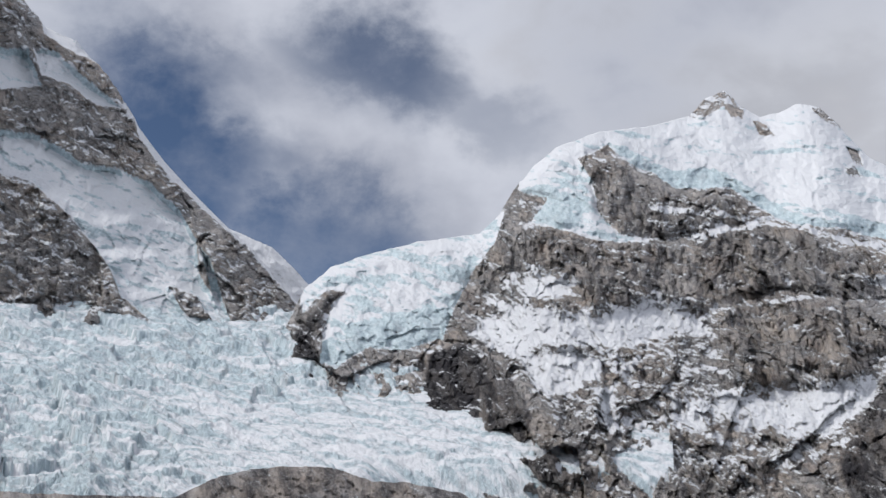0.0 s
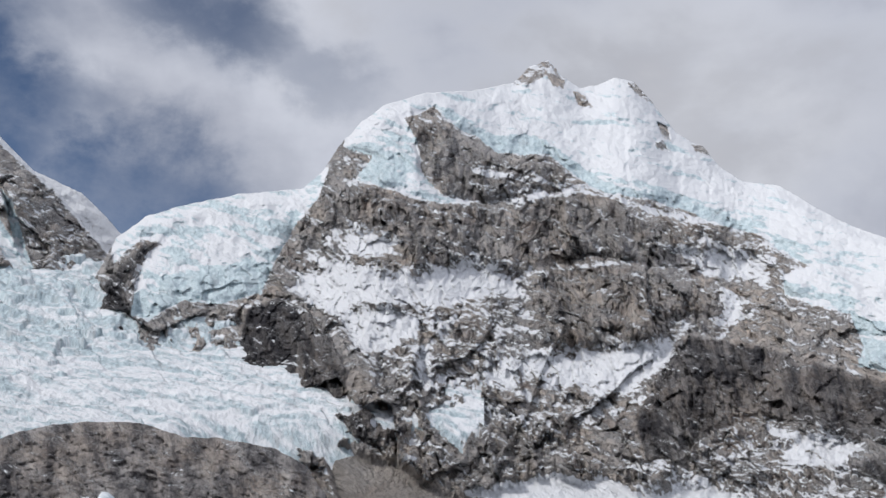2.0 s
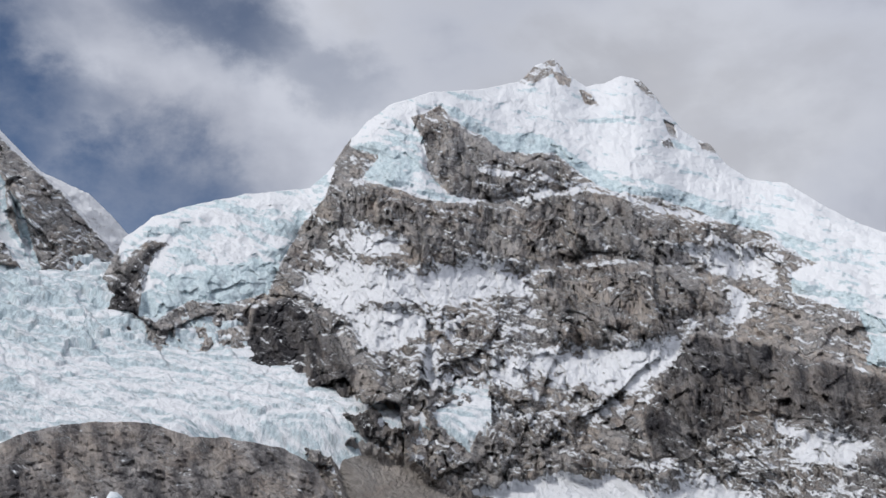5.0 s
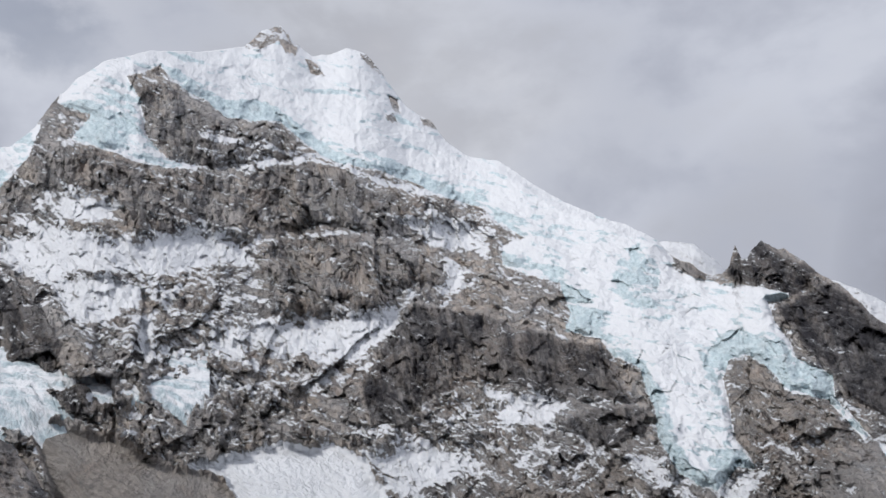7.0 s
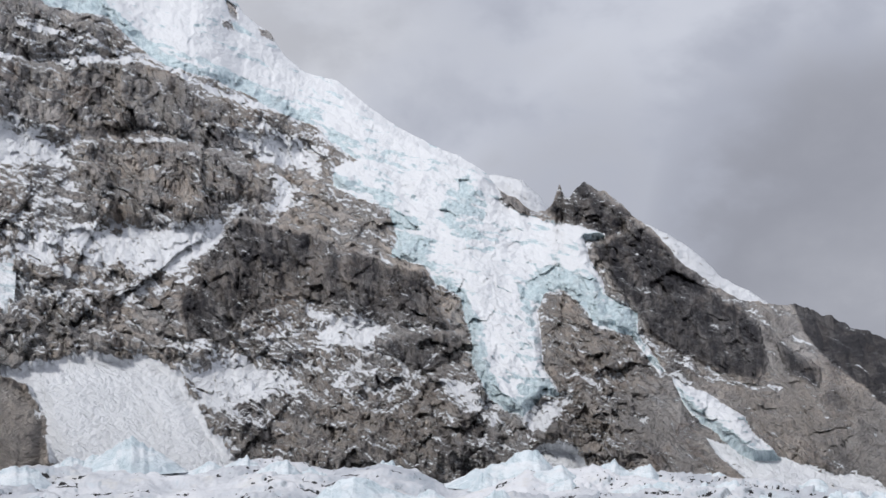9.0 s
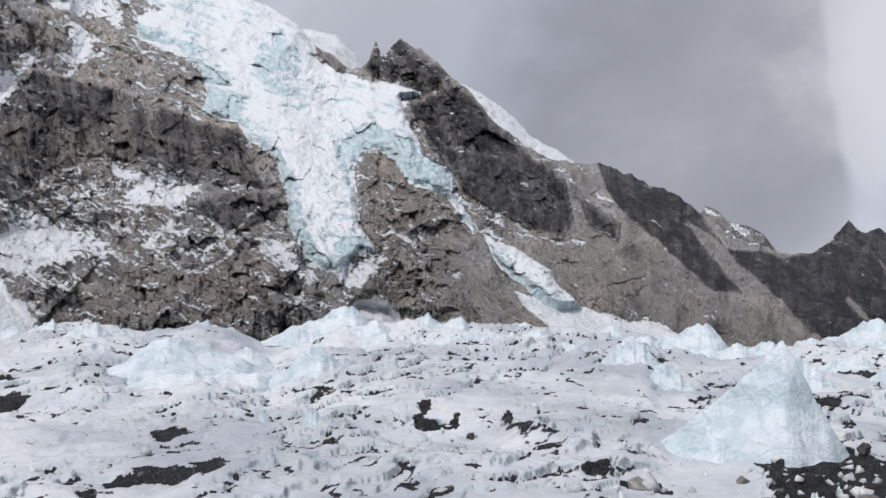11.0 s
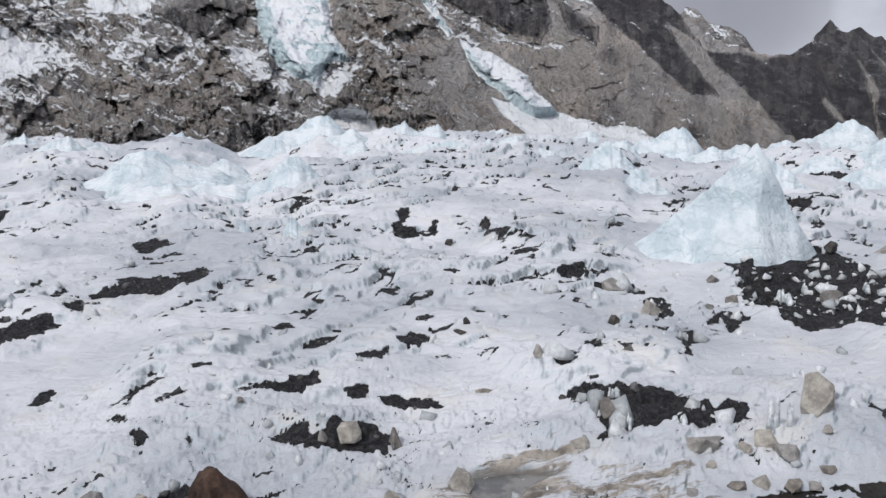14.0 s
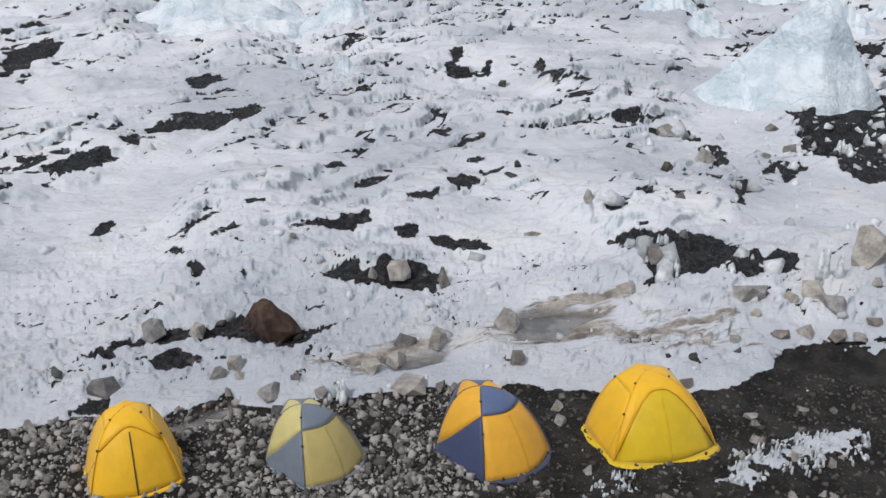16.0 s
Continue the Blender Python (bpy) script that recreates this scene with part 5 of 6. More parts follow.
CAMP = [[(-1.59, 26.10), (4.31, 20.72), (6.12, 19.31), (7.32, 18.38), (8.86, 17.27), (10.25, 16.93), (10.54, 16.03), (11.34, 15.44), (13.18, 14.42), (14.08, 13.85), (15.27, 12.80), (16.02, 11.39), (17.53, 9.64), (18.44, 8.87), (20.14, 8.62), (21.03, 8.92), (23.51, 7.29), (32.26, -0.08)] + [(11.0, 4.0), (0.0, 0.0), (-6.0, 6.0)]]
NEEDLES = [[(16.19, 7.62), (16.78, 7.30), (17.71, 7.01), (18.56, 6.53), (19.04, 5.81), (17.92, 5.47), (16.56, 5.98), (15.45, 6.60), (15.32, 7.13)], [(12.88, 8.89), (13.62, 8.89), (14.36, 8.67), (13.84, 8.35), (13.05, 8.61)], [(19.12, 8.52), (20.05, 7.86), (19.80, 7.68), (18.93, 8.35)], [(20.99, 8.75), (22.23, 8.01), (23.76, 6.94), (23.00, 6.65), (21.57, 7.73)]]


def ground_at(x, y):
    """Height and cover of the ground at x, y."""
    R, B = np.hypot(x, y), np.degrees(np.arctan2(x, y))
    n0 = 0 * x
    rc, ec = np.interp(B, crest_b, crest_r), np.interp(B, crest_b, crest_e)
    zc = EYE + rc * np.tan(np.radians(ec))
    q = R / rc
    wob = 0.5 * fbm(x, y, n0, 2.6, 6, 0.66) + 0.3 * fbm(x, y, n0, 9, 2)
    far = 1 + R / 60
    camp = union(CAMP, x, y) + 0.8 * wob + 0.35 * fbm(x, y, n0, 0.8, 4, 0.6, False, 44.0)
    debris = union(DEBRIS_AND_SHADE, x, y) + 0.55 * wob * far + 0.06 + 0.62 * fbm(x, y, n0, 1.5, 6, 0.70, False, 57.0)
    debris = debris - 1.6 * smooth(0.05, 0.4, fbm(x * 0.6, y * 1.3, n0, 6, 5, 0.62, False, 63.0)) * smooth(0.5, 1.6, debris) * smooth(30, 38, R)
    flat = smooth(-1.5, 1.0, union(SMOOTH, x, y) + wob)
    tan = union(TAN, x, y) + wob
    needles = union(NEEDLES, x, y) + 0.5 * wob
    pool = np.maximum(union(POND, x, y) + 0.25 * wob, union(PUDDLES, x, y) + 0.3 * wob)
    z = np.where(q < 1, -0.4 + (zc + 0.4 - 0.7) * smooth(0.45, 0.95, q) + 0.7 * smooth(0.84, 1.0, q),
                 np.minimum(zc - 4 * smooth(1, 1.2, q), EYE - R * 0.155))
    on_ice = smooth(0.3, -1.5, camp) * smooth(1.02, 0.97, q)
    mid = on_ice * smooth(22, 32, R)
    # crusts and hollows of the melting surface
    hummock = fbm(x, y, n0, 10, 4, 0.55, True, 1.0)
    crust = fbm(x * 0.6, y * 1.2, n0, 4.0, 6, 0.6, False, 2.0)
    lay = 1.3 * fbm(x * 0.55 + 0.2 * y, y * 1.1, n0, 9, 5, 0.62, False, 3.0) + 0.25 * crust
    count = lay / 0.22
    rough = 1 - 0.75 * flat
    cut = count - np.floor(count)
    plate = 0.22 * (np.floor(count) + smooth(0.72, 0.97, cut))
    broken = smooth(-0.35, 0.2, fbm(x, y, n0, 14, 3, 0.5, False, 5.0))
    a_side = B * 0.6
    scarp = fbm(a_side * 0.42 + 0.22 * R, R * 0.8, n0, 2.6, 5, 0.58, True, 71.0)
    knob = fbm(a_side * 0.36 - 0.1 * R, R, n0, 1.2, 3, 0.6, True, 77.0)
    z = z + on_ice * (1 - 0.85 * flat) * smooth(19, 27, R) * (0.46 * scarp + 0.15 * knob) * (0.4 + 0.6 * broken)
    z = z + mid * rough * (0.7 * hummock + 1.5 * plate * (0.25 + 0.75 * broken) + 0.16 * crust) + on_ice * 0.04 * fbm(x, y, n0, 0.9, 4, 0.6)
    # thin melting crust of the near snow
    near = on_ice * (1 - smooth(24, 34, R)) * (1 - smooth(-1.2, -0.2, pool))
    skin = fbm(x * 0.7, y * 1.2, n0, 2.2, 5, 0.6, False, 14.0) / 0.16
    skin_cut = skin - np.floor(skin)
    z = z + near * (0.085 * (np.floor(skin) + smooth(0.7, 0.95, skin_cut)) + 0.26 * fbm(x, y, n0, 3.0, 5, 0.6, True, 3.0))
    flecks = near * smooth(0.5, 0.62, skin_cut) * smooth(0.78, 0.7, skin_cut) * smooth(0.02, 0.2, fbm(x, y, n0, 1.6, 4, 0.6, False, 19.0))
    rise = smooth(0.55, 0.95, q) * smooth(1.0, 0.96, q)
    z = z + rise * (0.9 * fbm(x, y, n0, 7, 5, 0.6, True, 4.0) + 0.3)
    # dark lines at the foot of crust steps: small shadows put in as colour
    seam = smooth(0.42, 0.60, cut) * smooth(0.80, 0.70, cut) * smooth(0.02, 0.22, fbm(x, y, n0, 2.4, 4, 0.6, False, 9.0) + 0.25 * broken - 0.04)
    lows = mid * rough * np.maximum(seam, smooth(-0.38, -0.55, crust + 0.25 * hummock))
    # debris cover, with the crust's small shadows painted in as seams and flecks
    dirt_and_shade = np.maximum.reduce([smooth(0.0, 0.22, debris) * smooth(0.35, -0.2, camp), 0.85 * lows, 0.8 * flecks])
    z = z - on_ice * 0.10 * smooth(0.0, 0.35, debris) * smooth(0.0, -0.3, needles)
    shore = smooth(-0.9, 0.1, tan) * on_ice
    z = z + shore * (0.10 * fbm(x, y, n0, 1.8, 4, 0.6, True) - 0.06)
    z = z - 0.22 * smooth(-0.35, 0.1, pool)
    # gravel of the camp, a little lower than the snow's edge
    z = z - 0.16 * smooth(-0.2, 0.3, camp) + smooth(-0.2, 0.3, camp) * (0.10 * fbm(x, y, n0, 3.0, 4) + 0.035 * fbm(x, y, n0, 0.5, 3, 0.6))
    spiky = fbm(x, y, n0, 0.55, 4, 0.6, True, 8.0)
    z = z + smooth(-0.1, 0.4, needles) * (0.04 + 0.24 * np.maximum(spiky, 0))
    mound = 9.4 - 1.06 * np.maximum(R - 2.0, 0) + 0.3 * fbm(x, y, n0, 2.0, 3)
    z = np.where(mound > -0.2, np.maximum(z, mound), z)
    gravel = np.maximum(smooth(-0.05, 0.12, camp), smooth(0.2, 0.6, mound))
    snowy = smooth(0.0, 0.12, needles + 1.1 * spiky + 1.2 * fbm(x, y, n0, 1.1, 4, 0.6, False, 27.0) - 0.95)
    return z, {"camp": gravel * (1 - snowy), "dirt_and_shade": dirt_and_shade * (1 - gravel), "tan": smooth(-0.9, 0.4, tan) * (1 - gravel), "wet": smooth(-0.25, 0.05, pool)}


def build_ground():
    b = np.concatenate([np.linspace(-180, 12, 120, endpoint=False), np.linspace(12, 82, 900, endpoint=False), np.linspace(82, 180, 60)])
    r = np.concatenate([np.linspace(0.0, 12, 24, endpoint=False), np.geomspace(12, 106, 530), np.geomspace(109, 1300, 24)])[:, None]
    B, R = np.broadcast_to(b, (len(r), len(b))), np.broadcast_to(r, (len(r), len(b)))
    x, y = R * np.sin(np.radians(B)), R * np.cos(np.radians(B))
    z, fields = ground_at(x, y)
    ob = sheet("ground", x, y, z, M_GROUND, None, fields)
    tagged(ob, "snow-covered glacier with dark debris beside gravel camp ground", "ground", kind="structure")


def ground_material():
    n = Nodes("glacier_ground")
    fine = n.noise(1.3, 9, 0.72)
    broad = n.noise(0.09, 5, 0.6)
    grain = n.noise(7.0, 6, 0.75)
    # broad grey-blue patches paint large-scale shading into the white
    white = n.mix(n.ramp(broad, 0.35, 0.65), (0.44, 0.465, 0.51), (0.695, 0.708, 0.742))
    white = n.mix(n.ramp(n.noise(0.35, 7, 0.65), 0.52, 0.72, 0, 0.5), white, (0.66, 0.63, 0.58))
    ice = n.mix(n.ramp(fine, 0.3, 0.7), (0.42, 0.485, 0.54), (0.60, 0.66, 0.71))
    # steep parts take ice colour, which also paints the risers' grey-blue shading
    white = n.mix(n.ramp(n.math("ADD", n.up(), n.math("MULTIPLY_ADD", fine, 0.3, -0.15)), 0.66, 0.94), ice, white)
    # steep scarps of bare ice: dirt and their shade put into the colour
    scarp_dirt_shade = n.ramp(n.math("ADD", n.up(), n.math("MULTIPLY_ADD", n.noise(2.2, 7, 0.7), 0.5, -0.25)), 0.62, 0.82, 0.85, 0)
    white = n.mix(scarp_dirt_shade, white, n.mix(n.ramp(fine, 0.35, 0.65), (0.17, 0.18, 0.195), (0.40, 0.425, 0.45)))
    mud = n.mix(n.ramp(fine, 0.35, 0.65), (0.13, 0.112, 0.095), (0.43, 0.39, 0.345))
    tan = n.ramp(n.math("MULTIPLY_ADD", n.field("tan"), 1.0, n.math("MULTIPLY_ADD", n.noise((0.5, 3.0, 1.0), 9, 0.72, n.turned(35), 0.5), 3.8, -2.3)), 0.30, 0.7)
    white = n.mix(tan, white, mud)
    grit = n.mix(n.ramp(grain, 0.4, 0.68), (0.010, 0.010, 0.0115), (0.055, 0.055, 0.060))
    gravel = n.mix(n.ramp(fine, 0.4, 0.62), (0.009, 0.0085, 0.008), (0.038, 0.035, 0.032))
    gravel = n.mix(n.ramp(n.noise(14.0, 5, 0.7), 0.60, 0.72, 0, 0.7), gravel, (0.14, 0.132, 0.125))
    d = n.math("ADD", n.field("dirt_and_shade"), n.math("MULTIPLY_ADD", n.noise((0.7, 1.5, 1.0), 8, 0.7, n.turned(60), 0.6), 2.0, -1.06))
    d = n.ramp(n.math("ADD", d, n.math("MULTIPLY_ADD", grain, 0.9, -0.45)), 0.40, 0.56)
    c = n.ramp(n.math("ADD", n.field("camp"), n.math("MULTIPLY_ADD", fine, 0.9, -0.45)), 0.42, 0.58)
    col = n.mix(c, n.mix(d, white, grit), gravel)
    col = n.mix(n.field("wet"), col, (0.16, 0.15, 0.14))
    cov = n.math("MAXIMUM", c, d)
    crust = n.noise((0.55, 1.7, 1.0), 7, 0.64, n.turned(38), 0.5)
    h = n.math("ADD", n.math("ADD", n.math("MULTIPLY", fine, 0.6), n.math("MULTIPLY", crust, 0.8)), n.math("MULTIPLY", grain, n.ramp(cov, 0, 1, 0.08, 0.35)))
    return n.done(col, n.ramp(cov, 0, 1, 0.7, 0.9), n.bump(h, 0.9, 0.25))


M_GROUND = ground_material()
build_ground()


def spot(x, y):
    return float(ground_at(np.array([x]), np.array([y]))[0][0])


# ---- small tools for things ----
def mesh_of(name, bm, material, flat=False):
    me = bpy.data.meshes.new(name)
    bm.to_mesh(me)
    bm.free()
    me.polygons.foreach_set("use_smooth", np.full(len(me.polygons), not flat))
    me.materials.append(material)
    return me


def part(name, bm, material, parent, label="", flat=False):
    ob = new(name, mesh_of(name, bm, material, flat))
    ob.parent = parent
    return tagged(ob, label)


def tube(bm, pts, radius, sides=6):
    """A round rod through points."""
    rings = []
    pts = [Vector(p) for p in pts]
    for i, p in enumerate(pts):
        d = (pts[min(i + 1, len(pts) - 1)] - pts[max(i - 1, 0)]).normalized()
        u = d.orthogonal().normalized()
        w = d.cross(u)
        rings.append([bm.verts.new(p + radius * (u * math.cos(a) + w * math.sin(a))) for a in (2 * math.pi * k / sides for k in range(sides))])
    for a, c in zip(rings, rings[1:]):
        for k in range(sides):
            bm.faces.new((a[k], a[(k + 1) % sides], c[(k + 1) % sides], c[k]))
    bm.faces.new(rings[0][::-1])
    bm.faces.new(rings[-1])


# ---- rock and ice of the foreground ----
def stone_material(name, a, b, grain=3.0):
    n = Nodes(name)
    f = n.noise(grain, 9, 0.7)
    col = n.mix(n.ramp(f, 0.35, 0.68), a, b)
    col = n.mix(n.ramp(n.noise(grain * 6, 5, 0.7), 0.58, 0.72, 0, 0.6), col, (0.05, 0.05, 0.05))
    tint = n.mix(n.random(), (0.75, 0.75, 0.78), (1.1, 1.05, 0.98))
    m = n.t.nodes.new("ShaderNodeMix")
    m.data_type, m.blend_type = "RGBA", "MULTIPLY"
    m.inputs[0].default_value = 1.0
    n.put(m.inputs[6], col)
    n.put(m.inputs[7], tint)
    return n.done(m.outputs[2], 0.9, n.bump(f, 0.8, 0.12))


M_PALE = stone_material("pale_granite", (0.24, 0.235, 0.225), (0.47, 0.46, 0.44))
M_GREY = stone_material("grey_stone", (0.14, 0.135, 0.13), (0.30, 0.285, 0.27))
M_RUST = stone_material("brown_rock", (0.035, 0.023, 0.019), (0.11, 0.068, 0.05), 2.0)
M_BLACKROCK = stone_material("dark_stone", (0.04, 0.038, 0.038), (0.11, 0.105, 0.10))


def shard(seed, wide=1.0, deep=1.0, tall=0.7, points=16, bevel=0.0):
    """A broken stone: the hull of some random corners, on its base at z = 0."""
    rng = random.Random(seed)
    bm = bmesh.new()
    for _ in range(points):
        p = Vector((rng.uniform(-1, 1), rng.uniform(-1, 1), rng.uniform(-1, 1)))
        p /= max(p.length, 0.82 * max(abs(c) for c in p) * 1.35, 0.3)
        bm.verts.new((p.x * wide * 0.5, p.y * deep * 0.5, p.z * tall * 0.5))
    for k in range(4):
        # a broad foot
        a = k * 1.571 + rng.uniform(-0.5, 0.5)
        bm.verts.new((0.34 * wide * math.cos(a), 0.34 * deep * math.sin(a), -0.5 * tall))
    out = bmesh.ops.convex_hull(bm, input=bm.verts)
    loose = [g for g in out["geom_interior"] + out["geom_unused"] if isinstance(g, bmesh.types.BMVert)]
    if loose:
        bmesh.ops.delete(bm, geom=list(set(loose)), context="VERTS")
    if bevel:
        bmesh.ops.bevel(bm, geom=bm.edges[:], offset=bevel * wide, segments=2, affect="EDGES", profile=0.6, clamp_overlap=True)
        bmesh.ops.triangulate(bm, faces=bm.faces[:])
        for vt in bm.verts:
            vt.co *= 1 + 0.05 * noise.noise(vt.co * 3.0 / wide + Vector((seed, 0, 0)))
    for vt in bm.verts:
        # broader at the foot
        q = 1.0 - 0.5 * vt.co.z / max(tall, 1e-3)
        vt.co.x *= q
        vt.co.y *= q
    low = min(vt.co.z for vt in bm.verts)
    for vt in bm.verts:
        vt.co.z -= low + 0.06 * tall
    return bm


def boulder(px, py, size, material, label, seed, tall=0.7, turn=0.0, deep=0.85, group="", category="boulder", name="boulder"):
    bm = shard(seed, size * 1.15, size * deep * 1.15, size * tall * 1.15, 18 if material is M_RUST else 8, 0.012)
    tip = 0
    if material is M_RUST:
        # a cracked block, high at one end and falling away to the other
        bmesh.ops.subdivide_edges(bm, edges=bm.edges[:], cuts=2, use_grid_fill=True)
        for vt in bm.verts:
            q = vt.co / size
            vt.co *= 1 + 0.16 * noise.noise(q * 2.4) + 0.10 * noise.noise(q * 6.0 + Vector((7, 0, 0)))
            vt.co.z *= 1.1 - 0.75 * max(0.0, min(1.0, q.x + 0.35))
        turn, tip = -math.degrees(math.atan2(px, py)), 6
    ob = new(name, mesh_of(name, bm, material, True))
    ob.matrix_world = pose(px, py, spot(px, py) - 0.06 * size, 0, tip, turn)
    return tagged(ob, label, category, group)


BOULDERS = [(12.6, 18.3, 1.45, "rust", 0.72), (10.5, 20.4, 0.71, "pale", 0.75), (11.2, 19.6, 0.52, "pale", 0.90), (16.6, 17.9, 0.64, "pale", 0.85), (17.5, 17.1, 0.56, "grey", 0.90), (16.1, 18.4, 0.36, "pale", 0.80), (14.6, 15.6, 0.56, "grey", 0.70), (15.1, 15.0, 0.52, "pale", 0.90), (14.0, 15.3, 0.59, "pale", 0.60), (17.1, 14.5, 0.76, "pale", 0.65), (15.8, 13.0, 0.39, "grey", 0.90), (22.1, 10.4, 0.92, "pale", 0.68), (25.9, 8.9, 1.19, "pale", 0.85), (22.1, 13.3, 0.52, "grey", 1.00), (20.5, 13.1, 0.55, "pale", 0.50), (10.5, 17.7, 0.49, "pale", 0.60), (11.0, 17.6, 0.44, "pale", 0.80), (10.9, 17.2, 0.36, "pale", 0.50)]
BOULDERS += [(8.3, 18.8, 0.78, "grey", 0.45), (10.9, 16.1, 0.68, "pale", 0.40), (13.2, 15.3, 0.60, "pale", 0.50), (13.4, 14.1, 0.91, "pale", 0.30), (24.5, 17.3, 0.43, "pale", 0.90), (30.7, 18.3, 0.54, "black", 0.60), (26.8, 15.4, 0.44, "grey", 0.60), (35.5, 21.4, 1.07, "pale", 0.50), (33.3, 18.2, 0.82, "pale", 0.80), (39.7, 18.6, 0.80, "grey", 0.40), (37.1, 16.5, 0.61, "grey", 0.60), (34.8, 16.4, 0.37, "grey", 0.60), (37.5, 32.3, 0.58, "black", 0.60), (40.8, 32.4, 0.61, "black", 0.70), (26.6, 22.1, 0.30, "black", 0.90), (25.6, 21.6, 0.48, "black", 0.35), (22.2, 17.7, 0.63, "grey", 0.28), (23.8, 13.4, 0.33, "grey", 0.70)]
BOULDERS += [(23.2, 15.5, 0.31, "black", 0.50), (15.9, 21.7, 0.21, "grey", 0.70), (22.9, 9.6, 0.45, "pale", 0.60), (23.5, 9.3, 0.80, "pale", 0.50), (23.2, 8.6, 0.65, "pale", 0.55), (23.7, 7.7, 0.40, "grey", 0.60), (22.4, 8.1, 0.55, "grey", 0.50), (22.0, 8.7, 0.54, "pale", 0.50), (21.4, 9.1, 0.48, "grey", 0.50), (11.6, 16.1, 0.26, "grey", 0.50), (17.8, 9.6, 0.36, "grey", 0.60), (11.7, 15.3, 0.35, "pale", 0.60), (39.7, 13.3, 1.01, "grey", 0.50), (47.1, 13.6, 1.30, "pale", 0.40), (45.5, 15.5, 0.72, "black", 0.70), (51.9, 20.8, 0.77, "black", 0.60), (10.5, 18.6, 0.38, "black", 0.50), (22.5, 10.2, 0.36, "grey", 0.60)]
BOULDERS += [(20.4, 9.8, 0.39, "pale", 0.40), (22.8, 7.7, 0.41, "pale", 0.40), (21.6, 9.9, 0.30, "pale", 0.60), (25.0, 8.2, 0.38, "pale", 0.50)]
TONES = {"pale": (M_PALE, "pale grey granite boulder resting on the snow"), "grey": (M_GREY, "weathered grey boulder lying in melting snow"),
         "rust": (M_RUST, "large rust-brown boulder in a patch of dark debris"), "black": (M_BLACKROCK, "small dark rock poking out of the snow")}
for i, (bx, by, size, tone, tall) in enumerate(BOULDERS):
    boulder(bx, by, size, TONES[tone][0], TONES[tone][1], 43 + i, tall, 20 + (i * 47) % 360, 0.85, "boulders on the glacier")


def scatter(name, label, count, area, sizes, material, seed, keep, kind="stuff"):
    """Many loose stones joined in one mesh."""
    rng = np.random.RandomState(seed)
    (b0, b1), (r0, r1) = area
    bb = np.radians(rng.uniform(b0, b1, count * 6))
    rr = np.sqrt(rng.uniform(r0 * r0, r1 * r1, count * 6))
    x, y = rr * np.sin(bb), rr * np.cos(bb)
    z, f = ground_at(x, y)
    ok = np.nonzero(keep(x, y, f, rng))[0][:count]
    shapes = []
    for k in range(10):
        bm = shard(900 + k + seed, 1, 0.85, 0.7, 5)
        bmesh.ops.triangulate(bm, faces=bm.faces[:])
        bm.verts.index_update()
        shapes.append((np.array([v.co[:] for v in bm.verts]), np.array([[v.index for v in fc.verts] for fc in bm.faces])))
        bm.free()
    co, tri, base = [], [], 0
    for j in ok:
        v, t = shapes[rng.randint(10)]
        s = sizes[0] * (sizes[1] / sizes[0]) ** (rng.rand() ** 2.2)
        a, tip = rng.uniform(0, 6.28), rng.uniform(-0.4, 0.4)
        q = v * s * rng.uniform(0.55, 1.5, 3)
        q = q @ np.array([[1, 0, 0], [0, math.cos(tip), -math.sin(tip)], [0, math.sin(tip), math.cos(tip)]])
        q = q @ np.array([[math.cos(a), -math.sin(a), 0], [math.sin(a), math.cos(a), 0], [0, 0, 1]])
        co.append(q + (x[j], y[j], z[j] - 0.12 * s))
        tri.append(t + base)
        base += len(v)
    co, tri = np.concatenate(co).astype(np.float32), np.concatenate(tri).astype(np.int32)
    me = bpy.data.meshes.new(name)
    me.vertices.add(len(co))
    me.vertices.foreach_set("co", co.ravel())
    me.loops.add(tri.size)
    me.loops.foreach_set("vertex_index", tri.ravel())
    me.polygons.add(len(tri))
    me.polygons.foreach_set("loop_start", np.arange(len(tri), dtype=np.int32) * 3)
    me.update(calc_edges=True)
    me.materials.append(material)
    return tagged(new(name, me), label, "stones", kind=kind)


def loose_material(name, dark, light):
    n = Nodes(name)
    g = n.t.nodes.new("ShaderNodeNewGeometry").outputs["Random Per Island"]
    f = n.noise(6.0, 6, 0.7)
    col = n.mix(n.ramp(g, 0.0, 1.0), dark, light)
    col = n.mix(n.ramp(f, 0.3, 0.7, 0.35, 0), col, (0.07, 0.068, 0.065))
    return n.done(col, 0.9, n.bump(f, 0.6, 0.05))


M_LOOSE = loose_material("loose_stones", (0.07, 0.066, 0.062), (0.42, 0.40, 0.375))
M_DEBRIS = loose_material("debris_stones", (0.016, 0.016, 0.0175), (0.12, 0.12, 0.125))
M_GRAVEL = loose_material("fine_gravel", (0.018, 0.016, 0.0145), (0.12, 0.11, 0.10))
M_RUBBLE = loose_material("ice_rubble", (0.42, 0.45, 0.47), (0.74, 0.765, 0.79))
pile = lambda x, y: fbm(x, y, 0 * x, 3.5, 3)
scatter("camp_stones", "angular grey stones strewn over the gravel camp ground", 11000, ((8, 62), (12.5, 21)), (0.055, 0.27), M_LOOSE, 3,
        lambda x, y, f, g: (f["camp"] > 0.6) & (pile(x, y) + g.uniform(-0.4, 0.8, len(x)) - 0.95 * smooth(42, 54, np.degrees(np.arctan2(x, y))) > 0.0))
scatter("gravel", "fine dark gravel of the camp ground", 9500, ((30, 82), (12.5, 22)), (0.03, 0.16), M_GRAVEL, 5,
        lambda x, y, f, g: f["camp"] > 0.6)
